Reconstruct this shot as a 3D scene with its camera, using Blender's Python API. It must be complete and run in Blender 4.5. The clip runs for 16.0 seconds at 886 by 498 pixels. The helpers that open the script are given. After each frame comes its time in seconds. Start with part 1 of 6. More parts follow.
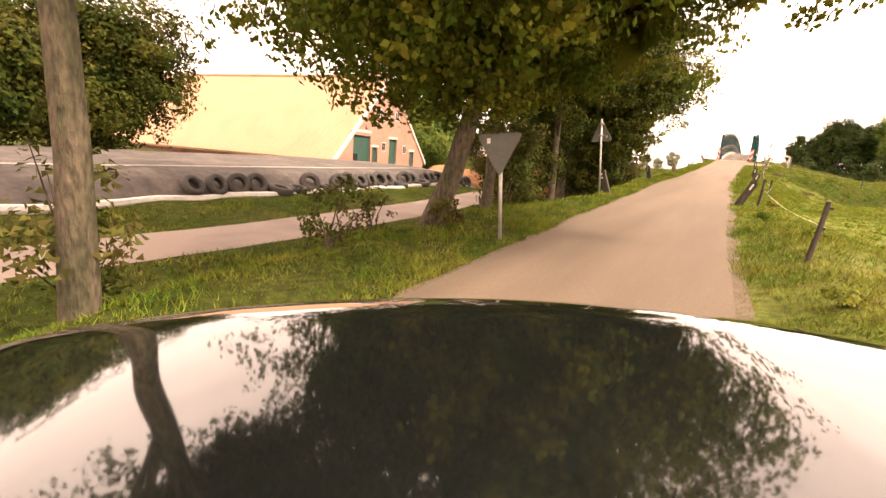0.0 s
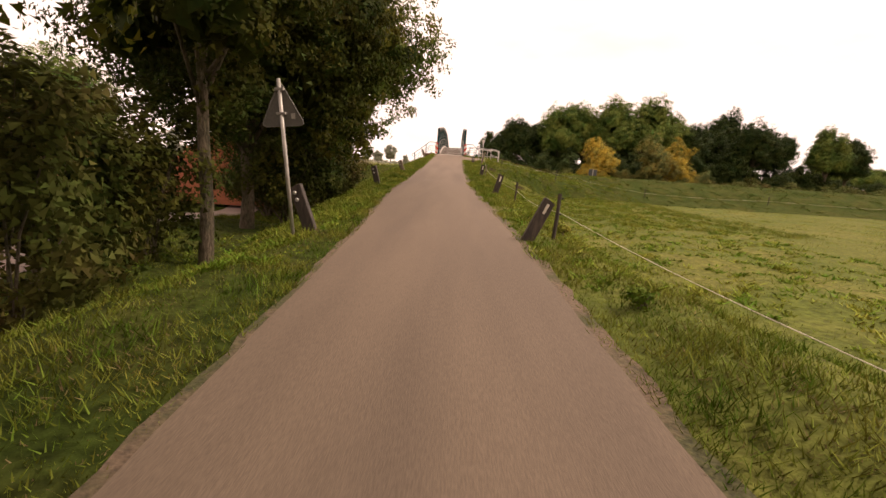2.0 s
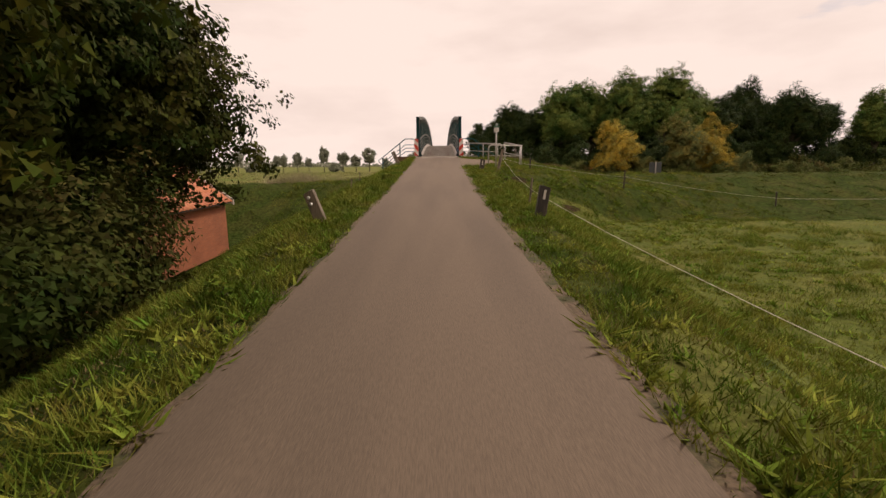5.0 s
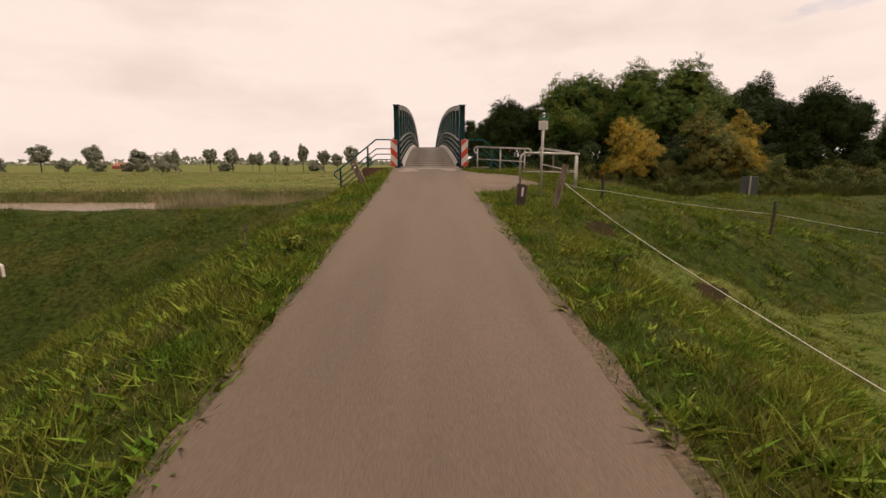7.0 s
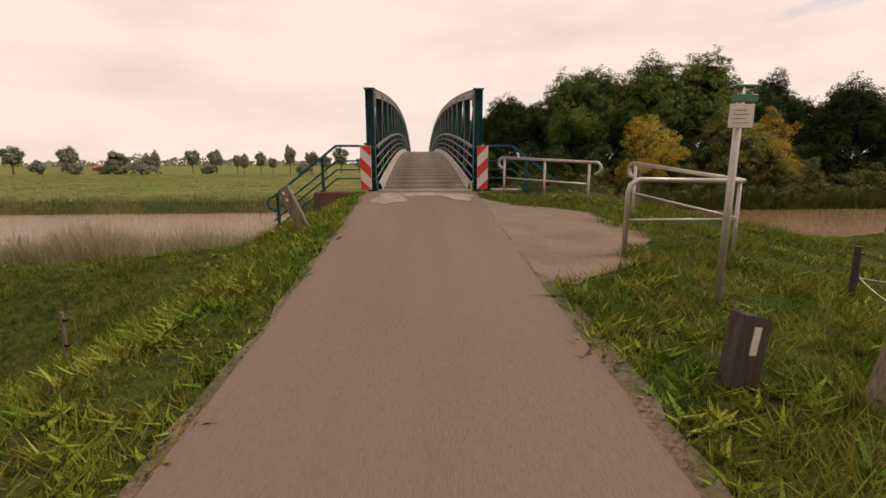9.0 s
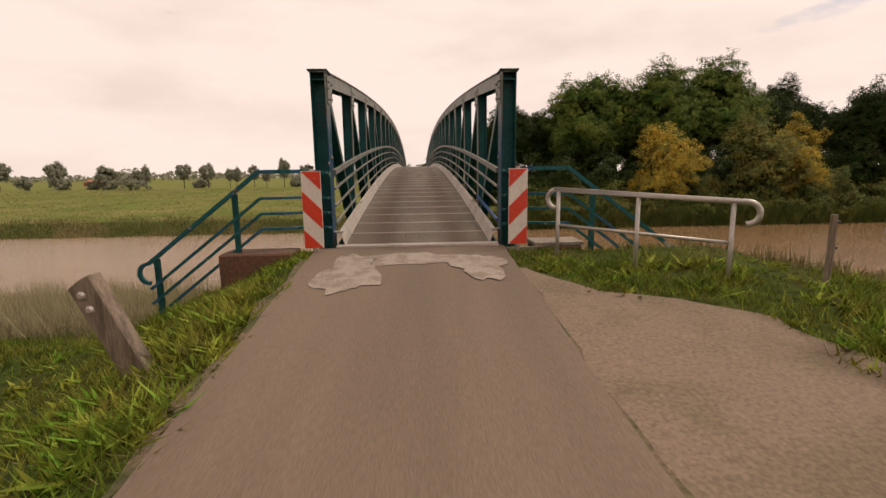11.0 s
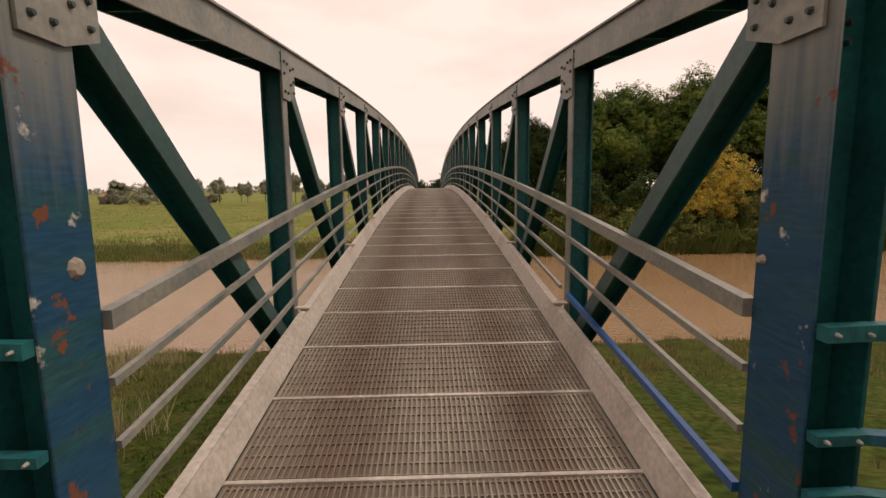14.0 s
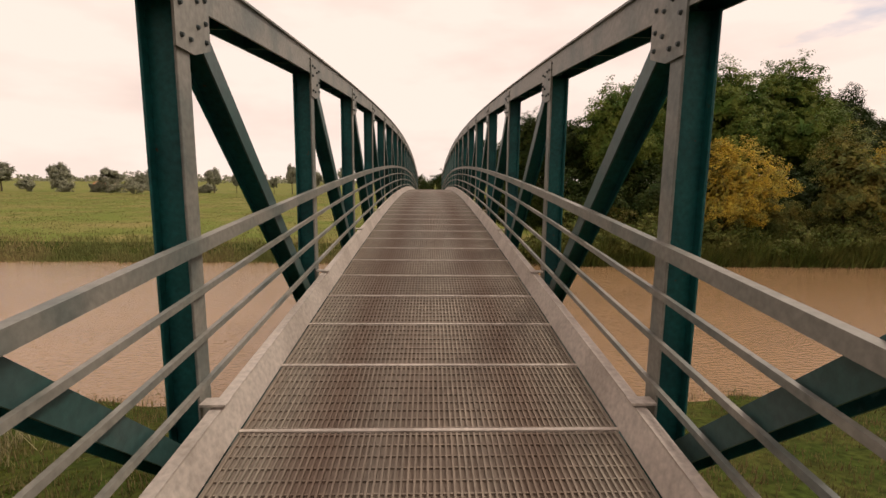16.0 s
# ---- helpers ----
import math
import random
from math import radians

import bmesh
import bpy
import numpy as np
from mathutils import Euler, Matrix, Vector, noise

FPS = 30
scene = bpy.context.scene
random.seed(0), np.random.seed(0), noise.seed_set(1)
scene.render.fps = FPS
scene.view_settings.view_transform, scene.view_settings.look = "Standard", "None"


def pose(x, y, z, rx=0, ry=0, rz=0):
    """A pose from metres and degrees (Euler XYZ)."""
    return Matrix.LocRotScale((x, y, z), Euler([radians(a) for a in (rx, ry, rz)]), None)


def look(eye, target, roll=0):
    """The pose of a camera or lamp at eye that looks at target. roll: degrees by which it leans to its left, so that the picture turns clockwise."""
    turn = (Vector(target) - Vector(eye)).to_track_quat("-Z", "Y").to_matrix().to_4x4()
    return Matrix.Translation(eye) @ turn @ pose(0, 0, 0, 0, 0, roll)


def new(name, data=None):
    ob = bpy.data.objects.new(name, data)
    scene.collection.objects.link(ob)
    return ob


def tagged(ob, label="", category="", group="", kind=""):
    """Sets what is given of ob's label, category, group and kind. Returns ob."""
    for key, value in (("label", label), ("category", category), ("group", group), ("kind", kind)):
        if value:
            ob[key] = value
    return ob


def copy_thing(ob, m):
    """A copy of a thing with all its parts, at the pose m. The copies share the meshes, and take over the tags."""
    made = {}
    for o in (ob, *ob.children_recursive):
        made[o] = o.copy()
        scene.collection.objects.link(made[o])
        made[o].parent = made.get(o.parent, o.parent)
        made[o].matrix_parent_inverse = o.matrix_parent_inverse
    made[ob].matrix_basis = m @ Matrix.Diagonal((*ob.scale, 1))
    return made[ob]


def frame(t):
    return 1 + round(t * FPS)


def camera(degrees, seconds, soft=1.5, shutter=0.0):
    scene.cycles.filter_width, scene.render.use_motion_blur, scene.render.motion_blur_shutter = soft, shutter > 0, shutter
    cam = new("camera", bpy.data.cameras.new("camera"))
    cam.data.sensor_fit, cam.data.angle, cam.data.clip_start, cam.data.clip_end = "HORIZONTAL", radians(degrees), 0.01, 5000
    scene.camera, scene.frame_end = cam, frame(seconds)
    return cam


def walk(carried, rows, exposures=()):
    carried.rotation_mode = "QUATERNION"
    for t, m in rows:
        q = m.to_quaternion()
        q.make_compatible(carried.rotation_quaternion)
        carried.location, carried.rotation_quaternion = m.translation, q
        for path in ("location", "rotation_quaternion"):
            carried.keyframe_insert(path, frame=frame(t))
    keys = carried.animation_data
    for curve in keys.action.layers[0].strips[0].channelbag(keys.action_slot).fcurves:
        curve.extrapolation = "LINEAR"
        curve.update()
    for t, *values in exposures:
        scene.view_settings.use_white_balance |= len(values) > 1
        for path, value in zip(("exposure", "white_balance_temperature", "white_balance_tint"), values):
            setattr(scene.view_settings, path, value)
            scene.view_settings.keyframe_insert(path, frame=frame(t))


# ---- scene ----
cam = camera(87.0, 16.0)
PATH = [
    (0, (2.347, -53.123, -1.423), (1.277, -51.481, -1.825), 4.4),
    (0.5, (1.715, -51.465, -1.315), (0.946, -49.657, -1.689), 5.6),
    (1, (1.206, -49.43, -1.22), (0.781, -47.506, -1.568), 5.9),
    (1.5, (0.883, -47.26, -1.21), (0.688, -45.299, -1.551), 5.0),
    (2, (0.665, -45.024, -1.116), (0.631, -43.055, -1.466), 3.9),
    (2.5, (0.528, -42.776, -0.985), (0.554, -40.807, -1.336), 3.1),
    (3, (0.358, -40.35, -0.849), (0.362, -38.38, -1.196), 2.1),
    (3.5, (0.378, -37.732, -0.823), (0.349, -35.763, -1.17), 1.2),
    (5.8, (-0.127, -24.017, -0.239), (-0.098, -22.05, -0.598), -1.1),
    (6, (-0.149, -22.941, -0.17), (-0.112, -20.974, -0.529), -0.9),
    (6.5, (-0.139, -20.588, -0.005), (-0.087, -18.621, -0.368), -0.5),
    (7, (-0.128, -18.18, 0.16), (-0.06, -16.215, -0.204), -0.1),
    (7.5, (-0.117, -16.128, 0.296), (-0.037, -14.165, -0.075), 0.2),
    (8, (-0.122, -14.176, 0.421), (-0.032, -12.214, 0.047), 0.4),
    (8.2, (-0.15, -13.474, 0.49), (-0.058, -11.511, 0.114), 0.0),
    (10.3, (-0.041, -7.732, 0.824), (0.064, -5.763, 0.491), -0.3),
    (10.5, (-0.012, -7.31, 0.9), (0.095, -5.341, 0.562), -0.4),
    (11, (-0.004, -6.149, 0.966), (0.103, -4.177, 0.647), -0.8),
    (11.5, (0.014, -5.016, 1.059), (0.117, -3.043, 0.749), -0.9),
    (12, (0.004, -3.903, 1.136), (0.099, -1.928, 0.836), -1.1),
    (12.5, (0.018, -3.099, 1.2), (0.105, -1.123, 0.903), -1.1),
    (13, (-0.008, -2.456, 1.259), (0.064, -0.476, 0.983), -1.6),
    (13.3, (0.009, -2.029, 1.304), (0.084, -0.051, 1.021), -1.0),
    (13.5, (-0.014, -1.806, 1.362), (0.052, 0.174, 1.092), -1.2),
    (14, (-0.007, -1.047, 1.452), (0.047, 0.935, 1.191), -0.7),
    (14.5, (0.0, -0.229, 1.524), (0.049, 1.754, 1.27), -0.4),
    (15, (-0.007, 0.796, 1.628), (0.042, 2.778, 1.371), -0.0),
    (15.5, (-0.011, 1.85, 1.722), (0.043, 3.831, 1.45), 0.3),
    (16, (-0.015, 3.05, 1.818), (0.044, 5.029, 1.533), 0.6),
]
EXPOSURES = [(0, 2.0, 7250, 17), (0.5, 1.7, 7050, 16), (1.0, 1.4, 7000, 16.5), (1.5, 1.05, 6950, 17.5), (2.0, 0.72, 6850, 18), (2.5, 0.4, 6700, 16), (3.5, 0.15, 6500, 15), (6, 0.05, 6350, 11), (9, 0.05, 6350, 11), (12, 0.12, 6400, 11), (16, 0.18, 6450, 11.5)]
walk(cam, [(t, look(eye, target, roll)) for t, eye, target, roll in PATH], EXPOSURES)

# ---------------------------------------------------------------- world and light
world = bpy.data.worlds.new("sky")
scene.world = world
world.use_nodes = True
wn, wl = world.node_tree.nodes, world.node_tree.links
wn.clear()
w_out, w_bg = wn.new("ShaderNodeOutputWorld"), wn.new("ShaderNodeBackground")
w_sky = wn.new("ShaderNodeTexSky")
w_sky.sky_type, w_sky.sun_disc = "NISHITA", False
w_sky.sun_elevation, w_sky.sun_rotation = radians(51), radians(77)
w_scale = wn.new("ShaderNodeMix"); w_scale.data_type, w_scale.blend_type = "RGBA", "MULTIPLY"
w_scale.inputs[0].default_value = 1.0
w_scale.inputs[7].default_value = (0.075, 0.075, 0.075, 1)
w_co, w_map = wn.new("ShaderNodeTexCoord"), wn.new("ShaderNodeMapping")
w_map.inputs["Scale"].default_value = (1.0, 1.0, 3.2)
w_noise, w_ramp = wn.new("ShaderNodeTexNoise"), wn.new("ShaderNodeValToRGB")
w_noise.inputs["Scale"].default_value, w_noise.inputs["Detail"].default_value = 2.1, 6.0
w_noise.inputs["Roughness"].default_value = 0.52
w_noise2, w_ramp2 = wn.new("ShaderNodeTexNoise"), wn.new("ShaderNodeValToRGB")
w_noise2.inputs["Scale"].default_value, w_noise2.inputs["Detail"].default_value = 3.4, 5.0
# cover of cloud: nearly closed, with a few blue gaps
w_ramp.color_ramp.elements[0].position, w_ramp.color_ramp.elements[1].position = 0.22, 0.33
w_ramp.color_ramp.elements[0].color, w_ramp.color_ramp.elements[1].color = (0, 0, 0, 1), (1, 1, 1, 1)
# brightness of the cloud itself
w_ramp2.color_ramp.elements[0].position, w_ramp2.color_ramp.elements[1].position = 0.33, 0.56
w_ramp2.color_ramp.elements[0].color = (0.85, 0.675, 0.58, 1)
w_ramp2.color_ramp.elements[1].color = (0.98, 0.79, 0.68, 1)
w_mix = wn.new("ShaderNodeMix"); w_mix.data_type = "RGBA"
wl.new(w_co.outputs["Generated"], w_map.inputs[0])
wl.new(w_map.outputs[0], w_noise.inputs["Vector"]); wl.new(w_map.outputs[0], w_noise2.inputs["Vector"])
wl.new(w_noise.outputs[0], w_ramp.inputs[0]); wl.new(w_noise2.outputs[0], w_ramp2.inputs[0])
wl.new(w_sky.outputs[0], w_scale.inputs[6])
wl.new(w_ramp.outputs[0], w_mix.inputs[0]); wl.new(w_scale.outputs[2], w_mix.inputs[6]); wl.new(w_ramp2.outputs[0], w_mix.inputs[7])
wl.new(w_mix.outputs[2], w_bg.inputs[0]); wl.new(w_bg.outputs[0], w_out.inputs[0])
w_bg.inputs[1].default_value = 1.0

sun_data = bpy.data.lights.new("sun", "SUN")
sun_data.energy, sun_data.angle, sun_data.color = 2.0, radians(12), (1.0, 0.87, 0.72)
sun = new("sun", sun_data)
sun.matrix_world = look((34, 8, 44), (0, 0, 0))

# ---------------------------------------------------------------- materials


def material(name, colour, rough=0.8, metal=0.0, spec=0.5, vary=0.25, scale=3.0, fine=40.0, bump=0.3, second=None, patch=(0.45, 0.62), random=0.0, island=False,
             stretch=(1, 1, 1), coat=0.0, dist=0.01):
    """A surface with stains at one scale, grain at another, and a fine relief."""
    m = bpy.data.materials.new(name)
    m.use_nodes = True
    n, l = m.node_tree.nodes, m.node_tree.links
    b = n["Principled BSDF"]
    b.inputs["Roughness"].default_value, b.inputs["Metallic"].default_value = rough, metal
    b.inputs["Specular IOR Level"].default_value = spec
    b.inputs["Coat Weight"].default_value = coat
    geo = n.new("ShaderNodeNewGeometry")
    mapp = n.new("ShaderNodeMapping"); mapp.inputs["Scale"].default_value = stretch
    l.new(geo.outputs["Position"], mapp.inputs[0])
    big, small = n.new("ShaderNodeTexNoise"), n.new("ShaderNodeTexNoise")
    big.inputs["Scale"].default_value, big.inputs["Detail"].default_value = scale, 5
    small.inputs["Scale"].default_value, small.inputs["Detail"].default_value = fine, 4
    for t in (big, small):
        l.new(mapp.outputs[0], t.inputs["Vector"])
    ramp = n.new("ShaderNodeValToRGB")
    ramp.color_ramp.elements[0].position, ramp.color_ramp.elements[1].position = patch
    c = colour
    second = second or tuple(v * (1 - vary) for v in c)
    ramp.color_ramp.elements[0].color, ramp.color_ramp.elements[1].color = (*c, 1), (*second, 1)
    l.new(big.outputs[0], ramp.inputs[0])
    hsv = n.new("ShaderNodeHueSaturation")
    l.new(ramp.outputs[0], hsv.inputs["Color"])
    val = n.new("ShaderNodeMapRange")
    val.inputs["From Min"].default_value, val.inputs["From Max"].default_value = 0.3, 0.7
    val.inputs["To Min"].default_value, val.inputs["To Max"].default_value = 1 - vary, 1 + vary
    l.new(small.outputs[0], val.inputs["Value"])
    if random or island:
        src = geo.outputs["Random Per Island"] if island else n.new("ShaderNodeObjectInfo").outputs["Random"]
        r2 = n.new("ShaderNodeMapRange")
        r2.inputs["To Min"].default_value, r2.inputs["To Max"].default_value = 1 - random, 1 + random
        l.new(src, r2.inputs["Value"])
        mul = n.new("ShaderNodeMath"); mul.operation = "MULTIPLY"
        l.new(val.outputs[0], mul.inputs[0]); l.new(r2.outputs[0], mul.inputs[1])
        l.new(mul.outputs[0], hsv.inputs["Value"])
        r3 = n.new("ShaderNodeMapRange")
        r3.inputs["To Min"].default_value, r3.inputs["To Max"].default_value = 0.5 - random * 0.06, 0.5 + random * 0.05
        l.new(src, r3.inputs["Value"]); l.new(r3.outputs[0], hsv.inputs["Hue"])
    else:
        l.new(val.outputs[0], hsv.inputs["Value"])
    l.new(hsv.outputs[0], b.inputs["Base Color"])
    if bump:
        bn = n.new("ShaderNodeBump")
        bn.inputs["Strength"].default_value, bn.inputs["Distance"].default_value = bump, dist
        l.new(small.outputs[0], bn.inputs["Height"]); l.new(bn.outputs[0], b.inputs["Normal"])
    return m


def leafy(name, colour, second, random=0.35, through_light=0.25, scale=0.8, patch=(0.4, 0.65)):
    """Foliage: diffuse with some light let through, each leaf a little different."""
    m = material(name, colour, rough=0.65, spec=0.05, vary=0.22, scale=scale, fine=6, bump=0, second=second, patch=patch, random=random, island=True)
    n, l = m.node_tree.nodes, m.node_tree.links
    b, out = n["Principled BSDF"], n["Material Output"]
    tr, mix = n.new("ShaderNodeBsdfTranslucent"), n.new("ShaderNodeMixShader")
    l.new(b.inputs["Base Color"].links[0].from_socket, tr.inputs["Color"])
    mix.inputs[0].default_value = through_light
    l.new(b.outputs[0], mix.inputs[1]); l.new(tr.outputs[0], mix.inputs[2]); l.new(mix.outputs[0], out.inputs["Surface"])
    return m


def chipped(m, rust, pale, lo=0.63, hi=0.66, scale=7.0):
    """Adds chips of rust and of pale undercoat to a paint."""
    n, l = m.node_tree.nodes, m.node_tree.links
    b = n["Principled BSDF"]
    src = b.inputs["Base Color"].links[0].from_socket
    geo = n.new("ShaderNodeNewGeometry")
    for colour, sc, a, z, w in ((pale, scale * 0.45, lo - 0.01, hi, 1.0), (rust, scale, lo, hi, 2.3)):
        tex, rp, mx = n.new("ShaderNodeTexNoise"), n.new("ShaderNodeValToRGB"), n.new("ShaderNodeMix")
        tex.inputs["Scale"].default_value, tex.inputs["Detail"].default_value, tex.inputs["Roughness"].default_value = sc, 7, 0.62
        off = n.new("ShaderNodeVectorMath"); off.operation = "ADD"; off.inputs[1].default_value = (w * 3.7, w, w * 1.9)
        l.new(geo.outputs["Position"], off.inputs[0]); l.new(off.outputs[0], tex.inputs["Vector"])
        rp.color_ramp.elements[0].position, rp.color_ramp.elements[1].position = a, z
        mx.data_type = "RGBA"; mx.inputs[7].default_value = (*colour, 1)
        l.new(tex.outputs[0], rp.inputs[0]); l.new(rp.outputs[0], mx.inputs[0]); l.new(src, mx.inputs[6])
        src = mx.outputs[2]
    l.new(src, b.inputs["Base Color"])


M_ASPHALT = material("asphalt", (0.150, 0.109, 0.075), rough=0.9, vary=0.16, scale=0.8, fine=75, bump=0.22, second=(0.120, 0.087, 0.060), patch=(0.40, 0.66), stretch=(1.8, 0.2, 1))
M_PATCH = material("pale_repair", (0.265, 0.225, 0.185), rough=0.85, vary=0.3, scale=5.5, fine=60, bump=0.4, second=(0.19, 0.15, 0.115))
M_LANE = material("lane_concrete", (0.27, 0.21, 0.175), rough=0.9, vary=0.12, scale=0.7, fine=45, bump=0.2, second=(0.21, 0.165, 0.14))
M_SAND = material("sandy_path", (0.172, 0.124, 0.086), rough=1.0, vary=0.25, scale=1.6, fine=35, bump=0.5, second=(0.135, 0.102, 0.064))
# Soil darkened so that it also stands for shade between the grass tufts.
M_GROUND = material("meadow_soil", (0.034, 0.050, 0.009), rough=1.0, spec=0.05, vary=0.5, scale=0.9, fine=7, bump=1.0, second=(0.056, 0.060, 0.014), patch=(0.4, 0.66), dist=0.05)
# Paler than the near ground; covers the land beyond the river.
M_FIELD = material("far_meadow_turf", (0.118, 0.145, 0.032), rough=1.0, spec=0.05, vary=0.35, scale=0.12, fine=5, bump=1.0, second=(0.19, 0.165, 0.060), patch=(0.42, 0.66), dist=0.05)
M_TURF = material("grazed_turf", (0.086, 0.104, 0.020), rough=1.0, spec=0.1, vary=0.4, scale=0.5, fine=8, bump=1.0, second=(0.124, 0.124, 0.030), patch=(0.4, 0.68), dist=0.05)
M_SOIL = material("dark_trampled_soil", (0.050, 0.030, 0.017), rough=1.0, spec=0.05, vary=0.5, scale=5, fine=40, bump=1.0, second=(0.032, 0.030, 0.010), patch=(0.42, 0.6), dist=0.04)
M_EARTH = material("roadside_earth", (0.125, 0.088, 0.056), rough=1.0, vary=0.4, scale=2.6, fine=30, bump=0.8, second=(0.062, 0.060, 0.022))
M_WATER = material("muddy_water", (0.235, 0.146, 0.074), rough=0.06, spec=0.5, vary=0.08, scale=0.15, fine=3.2, bump=1.0, stretch=(1, 2.6, 1), dist=0.05)


def repainted(m, grey, z0, z1):
    """Lets old grey paint show above a repainted lower part, with a ragged limit."""
    n, l = m.node_tree.nodes, m.node_tree.links
    b = n["Principled BSDF"]
    src = b.inputs["Base Color"].links[0].from_socket
    geo, sep, tex = n.new("ShaderNodeNewGeometry"), n.new("ShaderNodeSeparateXYZ"), n.new("ShaderNodeTexNoise")
    tex.inputs["Scale"].default_value, tex.inputs["Detail"].default_value = 5.0, 6
    mul, rng_z, mx = n.new("ShaderNodeMath"), n.new("ShaderNodeMapRange"), n.new("ShaderNodeMix")
    mul.operation = "MULTIPLY_ADD"; mul.inputs[1].default_value = 0.7
    mx.data_type = "RGBA"; mx.inputs[7].default_value = (*grey, 1)
    rng_z.inputs["From Min"].default_value, rng_z.inputs["From Max"].default_value = z0 + 0.35, z1 + 0.35
    l.new(geo.outputs["Position"], sep.inputs[0]); l.new(tex.outputs[0], mul.inputs[0]); l.new(sep.outputs[2], mul.inputs[2])
    l.new(mul.outputs[0], rng_z.inputs["Value"]); l.new(rng_z.outputs[0], mx.inputs[0]); l.new(src, mx.inputs[6]); l.new(mx.outputs[2], b.inputs["Base Color"])


M_POST = material("repainted_blue_post", (0.009, 0.046, 0.092), rough=0.5, spec=0.25, vary=0.25, scale=1.6, fine=22, bump=0.06, second=(0.014, 0.056, 0.066), stretch=(0.5, 0.5, 3.2), patch=(0.45, 0.60))
repainted(M_POST, (0.165, 0.165, 0.145), 1.45, 2.0)
chipped(M_POST, (0.12, 0.045, 0.024), (0.42, 0.39, 0.35), 0.62, 0.65, 8.0)
M_STEEL = material("green_painted_steel", (0.008, 0.072, 0.070), rough=0.48, spec=0.2, vary=0.25, scale=2.2, fine=35, bump=0.1, second=(0.006, 0.046, 0.048))
chipped(M_STEEL, (0.06, 0.032, 0.02), (0.05, 0.11, 0.11), 0.67, 0.70, 9.0)
M_WORN = material("worn_blue_green_paint", (0.012, 0.085, 0.092), rough=0.48, spec=0.2, vary=0.3, scale=4.5, fine=30, bump=0.2, second=(0.026, 0.09, 0.15), patch=(0.52, 0.60), stretch=(1, 1, 0.6))
chipped(M_WORN, (0.10, 0.04, 0.022), (0.33, 0.30, 0.26))
# Paler than the green steel; for inner flanges, cover plates, gussets and rails.
M_PALE = material("pale_grey_green_paint", (0.175, 0.17, 0.147), rough=0.5, vary=0.2, scale=2.5, fine=30, bump=0.15, second=(0.105, 0.118, 0.107))
# Greyer green: light on the diagonals' inner flanges is put into the colour.
M_FLANGE = material("sky_lit_green_flange", (0.024, 0.062, 0.058), rough=0.45, vary=0.2, scale=2.5, fine=30, bump=0.12, second=(0.036, 0.066, 0.064))
M_BLUE = material("bright_blue_paint", (0.01, 0.06, 0.20), rough=0.4, vary=0.15, scale=4, fine=30, bump=0.1)
M_BOLT = material("dark_rivet_steel", (0.02, 0.032, 0.032), rough=0.5, vary=0.2, scale=6, fine=50, bump=0.1)
M_GALV = material("galvanised_steel", (0.42, 0.39, 0.35), rough=0.42, metal=0.55, vary=0.14, scale=5, fine=45, bump=0.08)
M_KERB = material("galvanised_kerb_plate", (0.50, 0.45, 0.40), rough=0.5, metal=0.4, vary=0.18, scale=2.2, fine=30, bump=0.1, second=(0.40, 0.355, 0.31))
M_DECK = material("steel_grating_bar", (0.255, 0.222, 0.178), rough=0.6, metal=0.3, vary=0.25, scale=1.2, fine=25, bump=0.15, second=(0.225, 0.182, 0.142), stretch=(2.2, 0.25, 1))
M_DECKDARK = material("rusty_steel_floor", (0.21, 0.178, 0.142), rough=0.75, metal=0.15, vary=0.25, scale=1.0, fine=30, bump=0.2, second=(0.175, 0.138, 0.106), stretch=(2.6, 0.2, 1))


def tracked(m, stain, mid, half):
    """Two rusty wheel tracks along the way, either side of the middle."""
    n, l = m.node_tree.nodes, m.node_tree.links
    b = n["Principled BSDF"]
    src = b.inputs["Base Color"].links[0].from_socket
    geo, sep, mx = n.new("ShaderNodeNewGeometry"), n.new("ShaderNodeSeparateXYZ"), n.new("ShaderNodeMix")
    one, rg = n.new("ShaderNodeMath"), n.new("ShaderNodeMapRange")
    one.operation = "ABSOLUTE"
    sub_mid, absolute = n.new("ShaderNodeMath"), n.new("ShaderNodeMath")
    sub_mid.operation, absolute.operation = "SUBTRACT", "ABSOLUTE"
    sub_mid.inputs[1].default_value = mid
    rg.inputs["From Min"].default_value, rg.inputs["From Max"].default_value = half, 0.0
    rg.inputs["To Max"].default_value = 0.62
    mx.data_type = "RGBA"; mx.inputs[7].default_value = (*stain, 1)
    l.new(geo.outputs["Position"], sep.inputs[0]); l.new(sep.outputs[0], one.inputs[0]); l.new(one.outputs[0], sub_mid.inputs[0])
    l.new(sub_mid.outputs[0], absolute.inputs[0]); l.new(absolute.outputs[0], rg.inputs["Value"])
    l.new(rg.outputs[0], mx.inputs[0]); l.new(src, mx.inputs[6]); l.new(mx.outputs[2], b.inputs["Base Color"])


tracked(M_DECK, (0.15, 0.09, 0.06), 0.54, 0.26)
tracked(M_DECKDARK, (0.13, 0.08, 0.055), 0.54, 0.26)
M_CONCRETE = material("weathered_concrete", (0.30, 0.255, 0.21), rough=0.9, vary=0.25, scale=1.8, fine=30, bump=0.4, second=(0.19, 0.155, 0.12))
M_RUSTBEAM = material("rust_brown_timber", (0.12, 0.058, 0.032), rough=0.85, vary=0.3, scale=3, fine=28, bump=0.4, second=(0.07, 0.04, 0.026))
M_RED = material("reflective_red_film", (0.58, 0.045, 0.018), rough=0.4, vary=0.08, scale=3, fine=30, bump=0.03)
